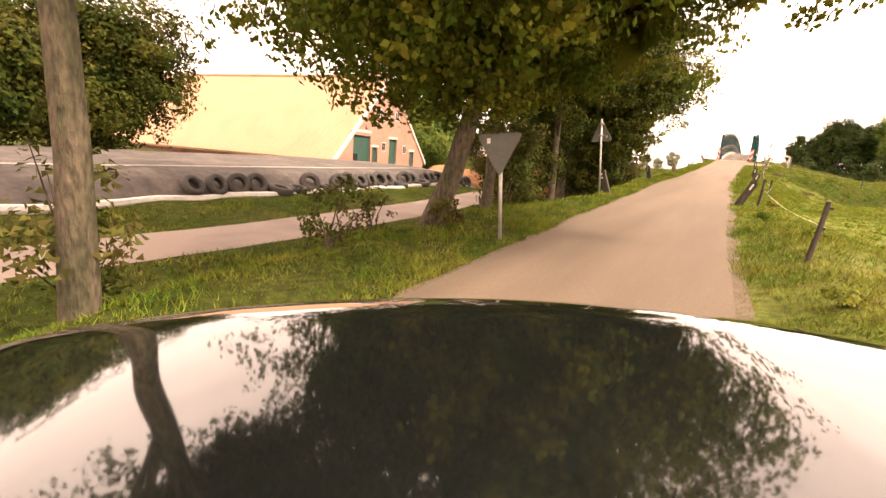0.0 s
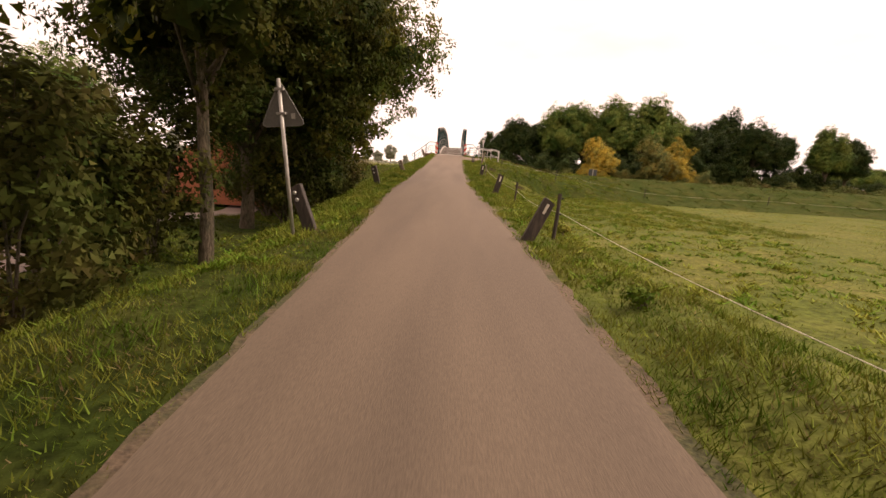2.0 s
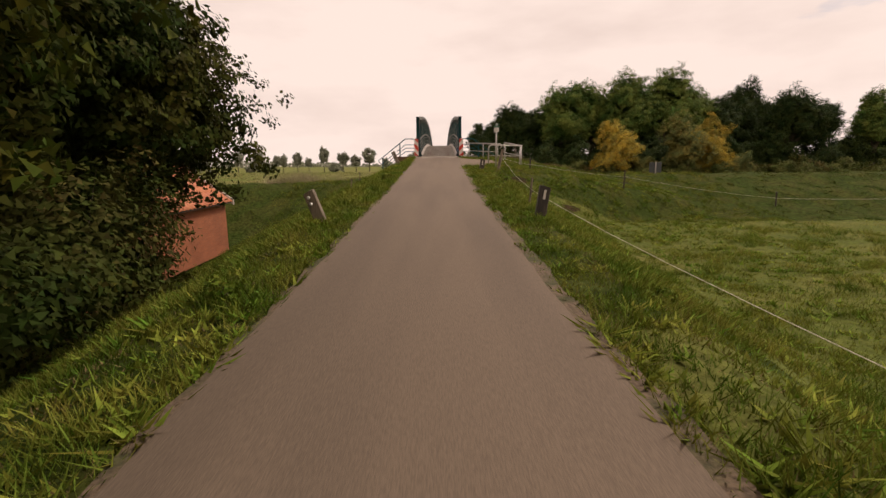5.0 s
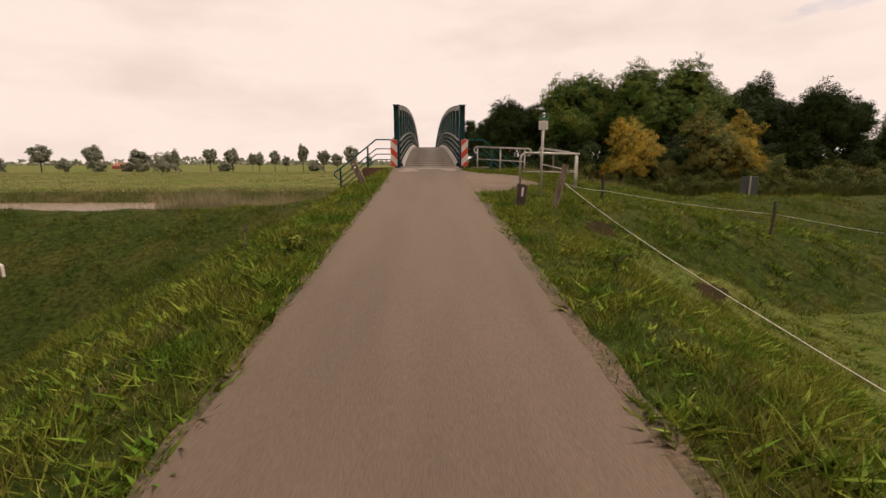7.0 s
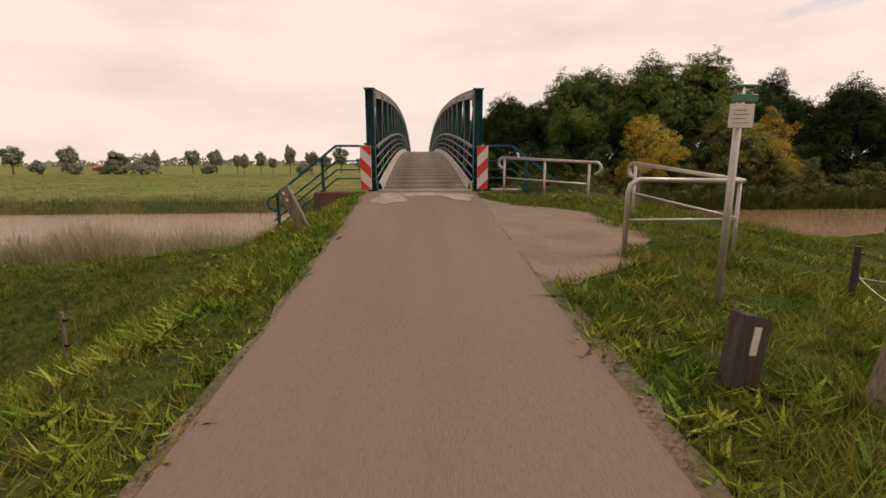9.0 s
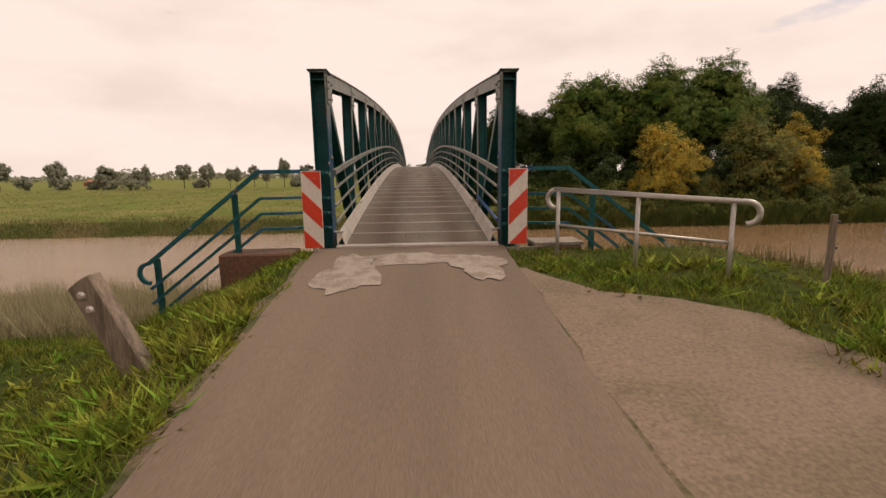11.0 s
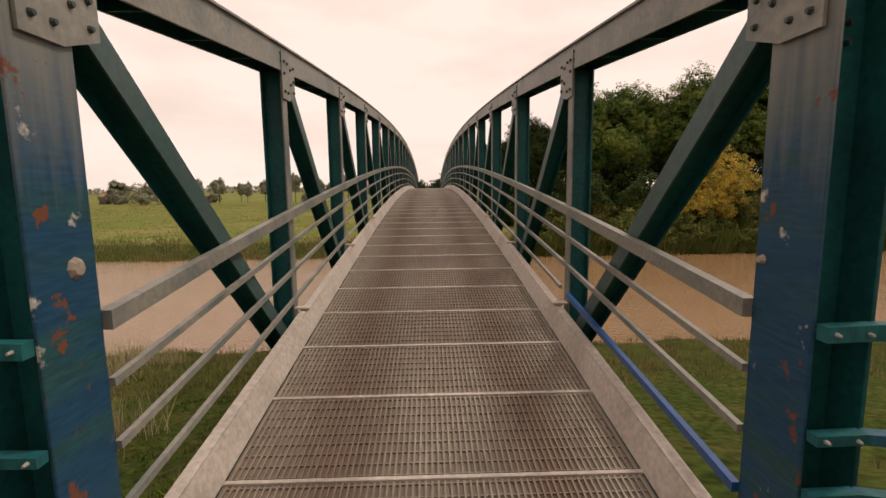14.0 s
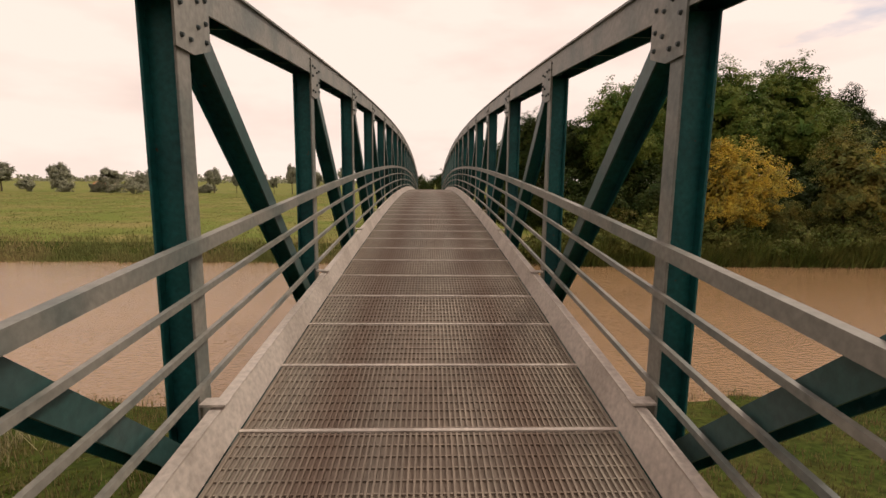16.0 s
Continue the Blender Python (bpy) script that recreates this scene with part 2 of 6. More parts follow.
M_WHITE = material("reflective_white_film", (0.66, 0.60, 0.53), rough=0.42, vary=0.08, scale=3, fine=30, bump=0.03)
M_BOARDBACK = material("dark_grey_board", (0.046, 0.052, 0.048), rough=0.6, vary=0.15, scale=3, fine=30, bump=0.05)
M_GREYBACK = material("sign_back_grey", (0.14, 0.132, 0.115), rough=0.55, metal=0.3, vary=0.12, scale=3, fine=30, bump=0.05)
M_WOOD = material("weathered_grey_timber", (0.20, 0.155, 0.112), rough=0.9, vary=0.3, scale=5, fine=25, bump=0.5, second=(0.12, 0.092, 0.066), stretch=(3, 3, 0.35))
M_DARKWOOD = material("dark_tarred_timber", (0.038, 0.029, 0.023), rough=0.8, vary=0.3, scale=5, fine=25, bump=0.5, second=(0.07, 0.052, 0.04), stretch=(3, 3, 0.35))
M_TAPE = material("white_fence_tape", (0.62, 0.58, 0.48), rough=0.6, vary=0.1, scale=3, fine=30, bump=0)
M_BARK = material("tree_bark", (0.115, 0.090, 0.062), rough=0.95, spec=0.2, vary=0.45, scale=3, fine=16, bump=1.0, second=(0.066, 0.060, 0.036), stretch=(1.5, 1.5, 0.55), patch=(0.4, 0.6), dist=0.04)
M_BRICK = material("red_brick", (0.36, 0.135, 0.078), rough=0.85, vary=0.2, scale=3, fine=30, bump=0.3, second=(0.28, 0.10, 0.06), random=0.22)
M_SHEDTILE = material("shed_clay_tile", (0.56, 0.205, 0.095), rough=0.65, vary=0.1, scale=1.0, fine=20, bump=0.15, second=(0.49, 0.17, 0.08), random=0.08)
M_TRIM = material("white_painted_trim", (0.62, 0.56, 0.50), rough=0.6, vary=0.1, scale=3, fine=30, bump=0.05)
M_DOOR = material("green_painted_boards", (0.022, 0.085, 0.062), rough=0.6, vary=0.2, scale=3, fine=30, bump=0.2, stretch=(4, 4, 0.4))
M_GLASS = material("dark_window_glass", (0.03, 0.032, 0.033), rough=0.08, vary=0.1, scale=2, fine=10, bump=0)
M_PLASTIC = material("black_silage_sheet", (0.075, 0.064, 0.058), rough=0.8, spec=0.25, vary=0.25, scale=1.2, fine=5, bump=0.6, second=(0.115, 0.098, 0.086), dist=0.06)
M_RUBBER = material("old_tyre_rubber", (0.036, 0.031, 0.028), rough=0.75, vary=0.25, scale=4, fine=30, bump=0.2, second=(0.06, 0.052, 0.045))
M_SHEET = material("white_plastic_sheet", (0.62, 0.58, 0.53), rough=0.5, vary=0.12, scale=2, fine=8, bump=0.4, dist=0.03)
M_CAR = material("black_car_paint", (0.006, 0.007, 0.0065), rough=0.055, spec=0.7, vary=0.1, scale=3, fine=30, bump=0, coat=1.0)
M_TRIMBLACK = material("black_plastic_trim", (0.012, 0.012, 0.012), rough=0.5, vary=0.1, scale=3, fine=30, bump=0.05)
M_HAY = material("orange_brown_heap", (0.32, 0.15, 0.065), rough=1.0, vary=0.35, scale=1.5, fine=10, bump=0.8, second=(0.22, 0.12, 0.055), dist=0.08)
M_ALU = material("aluminium_plate", (0.55, 0.52, 0.48), rough=0.35, metal=0.6, vary=0.1, scale=3, fine=30, bump=0.03)
M_SIGNGREEN = material("green_sign_film", (0.05, 0.16, 0.085), rough=0.45, vary=0.1, scale=3, fine=30, bump=0)
M_INK = material("dark_print", (0.06, 0.055, 0.05), rough=0.6, vary=0.1, scale=3, fine=30, bump=0)
M_LEAF_OAK = leafy("lime_leaf_dark", (0.070, 0.108, 0.014), (0.17, 0.155, 0.020), random=0.35, through_light=0.28)
M_LEAF_MID = leafy("lime_leaf_mid", (0.056, 0.084, 0.012), (0.13, 0.118, 0.016), random=0.35, through_light=0.16)
M_LEAF_ALDER = leafy("alder_leaf", (0.026, 0.041, 0.007), (0.064, 0.062, 0.010), random=0.35, through_light=0.14)
M_LEAF_FAR = leafy("wood_leaf", (0.058, 0.106, 0.022), (0.152, 0.182, 0.036), random=0.3, through_light=0.12, scale=0.45, patch=(0.38, 0.66))
# Dark wood leaf; shade below the crowns is put into this colour too.
M_LEAF_DARK = leafy("dark_and_shaded_wood_leaf", (0.021, 0.039, 0.010), (0.046, 0.060, 0.014), random=0.3, through_light=0.12)
M_LEAF_YELLOW = leafy("willow_leaf_yellow", (0.47, 0.335, 0.045), (0.25, 0.24, 0.06), random=0.3)
M_LEAF_OLIVE = leafy("willow_leaf_olive", (0.125, 0.155, 0.052), (0.26, 0.225, 0.058), random=0.35)
M_LEAF_ORANGE = leafy("autumn_leaf_orange", (0.34, 0.105, 0.03), (0.22, 0.11, 0.04), random=0.3)
M_LEAF_SHRUB = leafy("shrub_leaf", (0.058, 0.072, 0.015), (0.105, 0.082, 0.024), random=0.35)
M_GRASS = leafy("verge_grass", (0.074, 0.125, 0.012), (0.225, 0.215, 0.036), random=0.5, through_light=0.12, scale=1.5, patch=(0.36, 0.70))
M_PASTURE = leafy("pasture_blade", (0.185, 0.225, 0.040), (0.26, 0.262, 0.062), random=0.45, through_light=0.12, scale=0.9, patch=(0.36, 0.68))
M_STRAW = leafy("straw_reed", (0.34, 0.295, 0.18), (0.25, 0.225, 0.12), random=0.35, through_light=0.3)
M_THICKET = leafy("bank_thicket_leaf", (0.066, 0.088, 0.020), (0.135, 0.138, 0.038), random=0.4, through_light=0.12, scale=0.7)
# Greyed blades: haze over the far meadow is put into the colour.
M_MEADOW = leafy("hazed_meadow_blade", (0.150, 0.166, 0.056), (0.24, 0.208, 0.092), random=0.35, through_light=0.25, scale=0.2)
# Darker blades than the pasture's; the slopes' darker tone is set in this colour.
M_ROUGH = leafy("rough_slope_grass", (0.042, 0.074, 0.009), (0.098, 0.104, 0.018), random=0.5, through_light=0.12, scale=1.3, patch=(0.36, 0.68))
M_HERB = leafy("bank_herb_leaf", (0.105, 0.175, 0.016), (0.24, 0.245, 0.036), random=0.5, through_light=0.15, scale=1.8)
M_DRYGRASS = leafy("dry_grass", (0.22, 0.165, 0.075), (0.16, 0.14, 0.055), random=0.35, through_light=0.25)
M_REED = leafy("reed_leaf", (0.14, 0.13, 0.05), (0.21, 0.16, 0.08), random=0.4, through_light=0.25)
# Pale grey-green: haze over the distance is put into this leaf colour.
M_HAZETREE = leafy("hazed_distant_leaf", (0.225, 0.235, 0.17), (0.30, 0.30, 0.21), random=0.3)

# ---------------------------------------------------------------- mesh helpers


def part(name, bm, mat, parent=None, label="", smooth=False):
    me = bpy.data.meshes.new(name)
    bm.to_mesh(me)
    bm.free()
    me.materials.append(mat)
    if smooth:
        me.shade_smooth()
    ob = new(name, me)
    if parent:
        ob.parent = parent
    if label:
        ob["label"] = label
    return ob


def mesh(name, verts, faces, mat, parent=None, smooth=False, label=""):
    me = bpy.data.meshes.new(name)
    me.from_pydata(verts, [], faces)
    me.update()
    me.materials.append(mat)
    if smooth:
        me.shade_smooth()
    ob = new(name, me)
    if parent:
        ob.parent = parent
    if label:
        ob["label"] = label
    return ob


def thing(name, label, category, at=(0, 0, 0), group="", rz=0.0):
    ob = new(name)
    ob.empty_display_size = 0.2
    ob.matrix_world = pose(*at, 0, 0, rz)
    return tagged(ob, label, category, group)


def box(bm, lo, hi, m=None, bevel=0.0):
    """A box from corner to corner, its edges rounded by bevel, turned by m."""
    c = [(a + b) / 2 for a, b in zip(lo, hi)]
    s = [abs(b - a) for a, b in zip(lo, hi)]
    r = bmesh.ops.create_cube(bm, size=1.0, matrix=Matrix.Translation(c) @ Matrix.Diagonal((*s, 1)))
    vs = r["verts"]
    if bevel:
        es = list({e for v in vs for e in v.link_edges})
        q = bmesh.ops.bevel(bm, geom=es, offset=bevel, segments=1, affect="EDGES", profile=0.5)
        vs = list({v for f in q["faces"] for v in f.verts} | {v for v in vs if v.is_valid})
    if m is not None:
        bmesh.ops.transform(bm, matrix=m, verts=[v for v in vs if v.is_valid])
    return bm


def beam_between(bm, a, b, w, h, up=(0, 0, 1), bevel=0.0):
    """A bar from a to b, w wide and h high."""
    a, b = Vector(a), Vector(b)
    y = (b - a).normalized()
    x = y.cross(Vector(up)).normalized()
    z = x.cross(y)
    m = Matrix((x, y, z)).transposed().to_4x4()
    m.translation = a
    return box(bm, (-w / 2, 0, -h / 2), (w / 2, (b - a).length, h / 2), m, bevel)


def tube(bm, pts, r, sides=8, r_end=None):
    """A round bar through the points, closed at both ends."""
    pts = [Vector(p) for p in pts]
    rings, ref = [], None
    for i, p in enumerate(pts):
        d = (pts[min(i + 1, len(pts) - 1)] - pts[max(i - 1, 0)]).normalized()
        if ref is None:
            ref = Vector((0, 0, 1)) if abs(d.z) < 0.9 else Vector((1, 0, 0))
        u = d.cross(ref).normalized()
        v = u.cross(d).normalized()
        ref = v
        rr = r if r_end is None else r + (r_end - r) * i / (len(pts) - 1)
        rings.append([bm.verts.new(p + (u * math.cos(k * 2 * math.pi / sides) + v * math.sin(k * 2 * math.pi / sides)) * rr) for k in range(sides)])
    for a, b in zip(rings, rings[1:]):
        for k in range(sides):
            bm.faces.new((a[k], a[(k + 1) % sides], b[(k + 1) % sides], b[k]))
    bm.faces.new(rings[0][::-1]); bm.faces.new(rings[-1])
    return bm


def smoothstep(a, b, x):
    t = np.clip((x - a) / (b - a), 0, 1)
    return t * t * (3 - 2 * t)


# ---------------------------------------------------------------- lie of the land
ROAD_Y = [-400, -90, -70, -53, -45, -38, -24, -16, -8, 0.0]
ROAD_Z = [-3.4, -3.4, -3.3, -2.93, -2.63, -2.28, -1.72, -1.26, -0.70, -0.03]
BRIDGE_L, BRIDGE_S, Y0 = 49.3, 0.115, 0.3
WATER = -4.4


def deck_z(y):
    u = y - Y0
    return BRIDGE_S * u * (1 - u / BRIDGE_L)


def road_z(y):
    return np.interp(y, ROAD_Y, ROAD_Z)


# the road's middle and half width along y, smoothed over two metres
LINE_Y = np.arange(-400.0, 1.01, 0.25)
LINE_X = np.interp(LINE_Y, [-400, -75, -58, -53, -49.5, -47.8, -46, -44, -41, -38, -35, -31, -25, -14, 0], [180, 11.5, 3.7, 1.98, 1.06, 0.95, 0.84, 0.68, 0.55, 0.47, 0.30, 0.05, -0.12, -0.19, -0.10])
LINE_H = np.interp(LINE_Y, [-60, -46, -38, -31, -24, -14, -4, 0], [1.55, 1.41, 1.34, 1.34, 1.27, 1.21, 1.22, 1.28])
for line in (LINE_X, LINE_H):
    line[4:-4] = np.convolve(line, np.ones(9) / 9, mode="valid")


def road_x(y):
    """The middle of the road."""
    return np.interp(y, LINE_Y, LINE_X)


def road_half(y):
    return np.interp(y, LINE_Y, LINE_H)


LANE_Y, LANE_X = [-80, -52, -47.5, -41, -37, -30, -22, -12], [-5.3, -5.25, -5.42, -6.1, -6.75, -8.2, -10.4, -13.5]


def land(x, y):
    """Height of the ground, level across the farm lane."""
    x, y = np.asarray(x, float), np.asarray(y, float)
    mid = np.interp(y, LANE_Y, LANE_X)
    k = smoothstep(2.3, 1.4, np.abs(x - mid)) * smoothstep(-13, -16, y)
    return open_land(x, y) * (1 - k) + open_land(mid, y) * k


def open_land(x, y):
    """Height of the ground without the lane."""
    x, y = np.asarray(x, float), np.asarray(y, float)
    left = smoothstep(-2, -9, x)
    plain = -3.42 + 0.0 * x
    plain = plain + 0.47 * smoothstep(1.0, 5.0, x) + left * (0.5 - 1.4 * smoothstep(-36, -18, y))
    # the dike along the near bank
    crest = -1.14 - 0.41 * left
    toe = -8.5 + 1.0 * left
    up = smoothstep(toe, -1.2, y) * 0.5 + 0.5 * np.clip((y - toe) / (-1.2 - toe), 0, 1)
    near = plain + (crest - plain) * up
    down = np.clip((y + 0.5) / (17.5 + 0.5), 0, 1)
    near = near + (-4.75 - crest) * down * (y > -0.5)
    bed = -5.6
    far = -4.6 + 1.35 * smoothstep(37.5, 43, y)
    z = np.where(y < 17.5, near, np.where(y < 37.5, bed, far))
    z = np.where((y >= 17.5) & (y < 20), -4.75 + (bed + 4.75) * (y - 17.5) / 2.5, z)
    z = np.where((y >= 35.5) & (y < 37.5), bed + (-4.6 - bed) * (y - 35.5) / 2.0, z)
    # the road's bank, on both sides of the river
    off = np.abs(x - road_x(np.minimum(y, 0)))
    rz = np.where(y <= 0.2, road_z(np.minimum(y, 0)), -0.10 - 0.275 * (y - 0.2))
    width = road_half(np.minimum(y, 0)) + 0.9
    right_path = smoothstep(-10.5, -6.0, y) * (x > 0) * smoothstep(4.5, 1.0, y)
    width = width + 1.3 * smoothstep(-38, -44, y)
    width = width - 0.55 * smoothstep(-7, -4, y) * (x < 0)
    bank = rz - 0.035 - 0.02 * np.maximum(0, off - 1.2) - (0.47 - 0.30 * right_path) * np.maximum(0, off - width - 2.0 * right_path)
    bank = bank + (x > 0) * (0.06 * smoothstep(-26, -36, y) + 0.22 * smoothstep(-38, -45, y)) * smoothstep(0.15, 1.1, off - road_half(np.minimum(y, 0)))
    z = np.where(y < 17.5, np.maximum(z, bank), z)
    rz2 = np.interp(y, [40, BRIDGE_L + Y0, 80, 110, 400], [-4.4, -0.15, -1.6, -3.2, -3.3])
    bank2 = rz2 - 0.04 - 0.5 * np.maximum(0, np.abs(x) - 2.6)
    z = np.where(y > 38, np.maximum(z, bank2), z)
    return z


def bumps(x, y):
    """Small unevenness of grassland, none on the road."""
    off = np.abs(x - road_x(np.minimum(y, 0)))
    k = smoothstep(1.2, 3.5, off) * (1 - smoothstep(2.2, 1.4, np.abs(x - np.interp(y, LANE_Y, LANE_X))) * (y < -14))
    steps = 0.035 * np.sin(y * 2.3 + 0.6 * np.sin(x * 0.45) + 0.3 * np.sin(x * 1.7)) * smoothstep(4, 7, np.abs(x)) * smoothstep(-11, -8, y) * smoothstep(-1.0, -2.5, y)
    k = k * (1 - smoothstep(0.5, 0.1, x - np.interp(y, [-6.5, -5.5, -4.5, -3.5, -2.4, -1.9, -1.75, -1.4, -0.9], [1.4, 2.5, 3.2, 3.25, 3.0, 2.45, 1.8, 1.55, 1.3])) * (x > 0) * (y > -6.6) * (y < -0.7))
    return steps + k * (0.05 * np.sin(x * 1.3 + 0.7 * y) * np.sin(y * 0.9 - 0.4 * x) + 0.03 * np.sin(x * 3.1 + 1.3) * np.sin(y * 2.7 + 0.5))


def ground_z(x, y):
    return float(land(x, y) + bumps(np.float64(x), np.float64(y)))


xs = np.concatenate([-np.geomspace(3000, 22, 34), np.arange(-20, -14, 1.0), np.arange(-14, 8.01, 0.4), np.arange(9, 26, 1.0), np.geomspace(28, 3000, 34)])
ys = np.concatenate([-np.geomspace(3000, 72, 20), np.arange(-70, -58, 2.0), np.arange(-58, 6, 0.5), np.arange(6, 62, 1.0), np.geomspace(63, 4000, 40)])
gx, gy = np.meshgrid(xs, ys)
gz = land(gx, gy) + bumps(gx, gy) * (np.abs(gx) < 60)
gv = np.stack([gx, gy, gz], -1).reshape(-1, 3)
nx, ny = len(xs), len(ys)
gf = [(j * nx + i, j * nx + i + 1, (j + 1) * nx + i + 1, (j + 1) * nx + i) for j in range(ny - 1) for i in range(nx - 1)]
ground = tagged(mesh("ground", gv.tolist(), gf, M_GROUND, smooth=True), "uneven green pasture and dike slopes with worn patches", "ground", kind="structure")
ground.data.materials.append(M_FIELD)
ground.data.materials.append(M_TURF)
mid_x, mid_y = (gx[:-1, :-1] + gx[1:, 1:]) / 2, (gy[:-1, :-1] + gy[1:, 1:]) / 2
kinds = np.where(mid_y > 42.0, 1, np.where(((mid_x > 3.2) & (mid_y < -8.8)) | ((mid_x > 1.0) & (mid_y < -25)), 2, 0)).astype(np.int32)
ground.data.polygons.foreach_set("material_index", kinds.ravel())


def strip(name, ys, left, right, height, mat, label, category, wobble=0.06, rows=8):
    """A ribbon of paving, with ragged edges."""
    v, f = [], []
    for j, y in enumerate(ys):
        a = left(y) + wobble * noise.noise(Vector((y * 1.3, 3.1, 0))) + wobble * 0.6 * noise.noise(Vector((y * 4.1, 7.7, 0)))
        b = right(y) + wobble * noise.noise(Vector((y * 1.3, 13.1, 0))) + wobble * 0.6 * noise.noise(Vector((y * 4.1, 17.7, 0)))
        for i in range(rows + 1):
            x = a + (b - a) * i / rows
            v.append((x, y, height(x, y)))
    for j in range(len(ys) - 1):
        for i in range(rows):
            k = j * (rows + 1) + i
            f.append((k, k + 1, k + rows + 2, k + rows + 1))
    return tagged(mesh(name, v, f, mat, smooth=True), label, category, kind="structure")


strip("road", [float(y) for y in np.arange(-75, 0.31, 0.3)], lambda y: float(road_x(y) - road_half(y)), lambda y: float(road_x(y) + road_half(y)),
             lambda x, y: float(road_z(min(y, 0))) + 0.012 - 0.02 * ((x - float(road_x(y))) / 1.4) ** 2, M_ASPHALT, "narrow brownish grey asphalt road with crumbling edges", "road", wobble=0.03)
strip("road_shoulder", [float(y) for y in np.arange(-75, -0.2, 0.3)], lambda y: float(road_x(y) - road_half(y)) - 0.08, lambda y: float(road_x(y) + road_half(y)) + (0.16 if y < -6.3 else 0.02),
                 lambda x, y: float(road_z(min(y, 0))) - 0.013 - 0.010 * max(0.0, abs(x - float(road_x(y))) - 1.3), M_EARTH, "bare earth and litter along the road's edges", "road shoulder", wobble=0.1)
strip("farm_lane", [float(y) for y in np.arange(-80, -14, 0.6)], lambda y: float(np.interp(y, LANE_Y, LANE_X)) - 0.92, lambda y: float(np.interp(y, LANE_Y, LANE_X)) + 0.92,
             lambda x, y: float(land(x, y)) + 0.014, M_LANE, "pale concrete farm lane beside the verge", "lane", wobble=0.08)
PATH_Y, PATH_R = [-6.5, -5.5, -4.5, -3.5, -2.4, -1.9, -1.75, -1.4, -0.9], [1.4, 2.5, 3.2, 3.25, 3.0, 2.45, 1.8, 1.55, 1.3]
strip("footpath", [float(y) for y in np.arange(-6.4, -0.85, 0.12)], lambda y: float(road_x(y) + road_half(y)) - 0.16, lambda y: float(np.interp(y, PATH_Y, PATH_R)) + 0.06 * math.sin(y * 7.3),
                   lambda x, y: max(ground_z(x, y), float(road_z(min(y, 0))) - 0.03 - 0.02 * max(0.0, x - 1.2)) + 0.006, M_SAND, "trodden sandy footpath turning off the road", "footpath", wobble=0.10, rows=14)

tagged(mesh("water", [(-3000, 14, WATER), (3000, 14, WATER), (3000, 41, WATER), (-3000, 41, WATER)], [(0, 1, 2, 3)], M_WATER),
               "muddy brown river with small ripples", "river", kind="structure")

# ---------------------------------------------------------------- the bridge
PITCH, PANELS = 2.465, 20
POST_Y = [0.45 + PITCH * i for i in range(PANELS + 1)]
TOP, RAIL = 2.31, 0.97


def sweep(bm, ys, x0, x1, z0, z1, xa=None, xb=None):
    """A bar that follows the deck's arch: its section spans x0..x1 at the foot (xa..xb at the top) and z0..z1 above the deck."""
    xa, xb = x0 if xa is None else xa, x1 if xb is None else xb
    rings = []
    for y in ys:
        d = deck_z(y)
        rings.append([bm.verts.new(p) for p in ((x0, y, d + z0), (x1, y, d + z0), (xb, y, d + z1), (xa, y, d + z1))])
    for a, b in zip(rings, rings[1:]):
        for k in range(4):
            bm.faces.new((a[k], a[(k + 1) % 4], b[(k + 1) % 4], b[k]))
    bm.faces.new(rings[0][::-1]); bm.faces.new(rings[-1])
    bmesh.ops.recalc_face_normals(bm, faces=bm.faces[:])
    return bm


def rivets(bm, pts, axis, r=0.016):
    for p in pts:
        m = Matrix.Translation(p) @ Vector(axis).to_track_quat("Z", "Y").to_matrix().to_4x4()
        bmesh.ops.create_cone(bm, cap_ends=True, segments=8, radius1=r, radius2=r * 0.55, depth=0.02, matrix=m)
    return bm


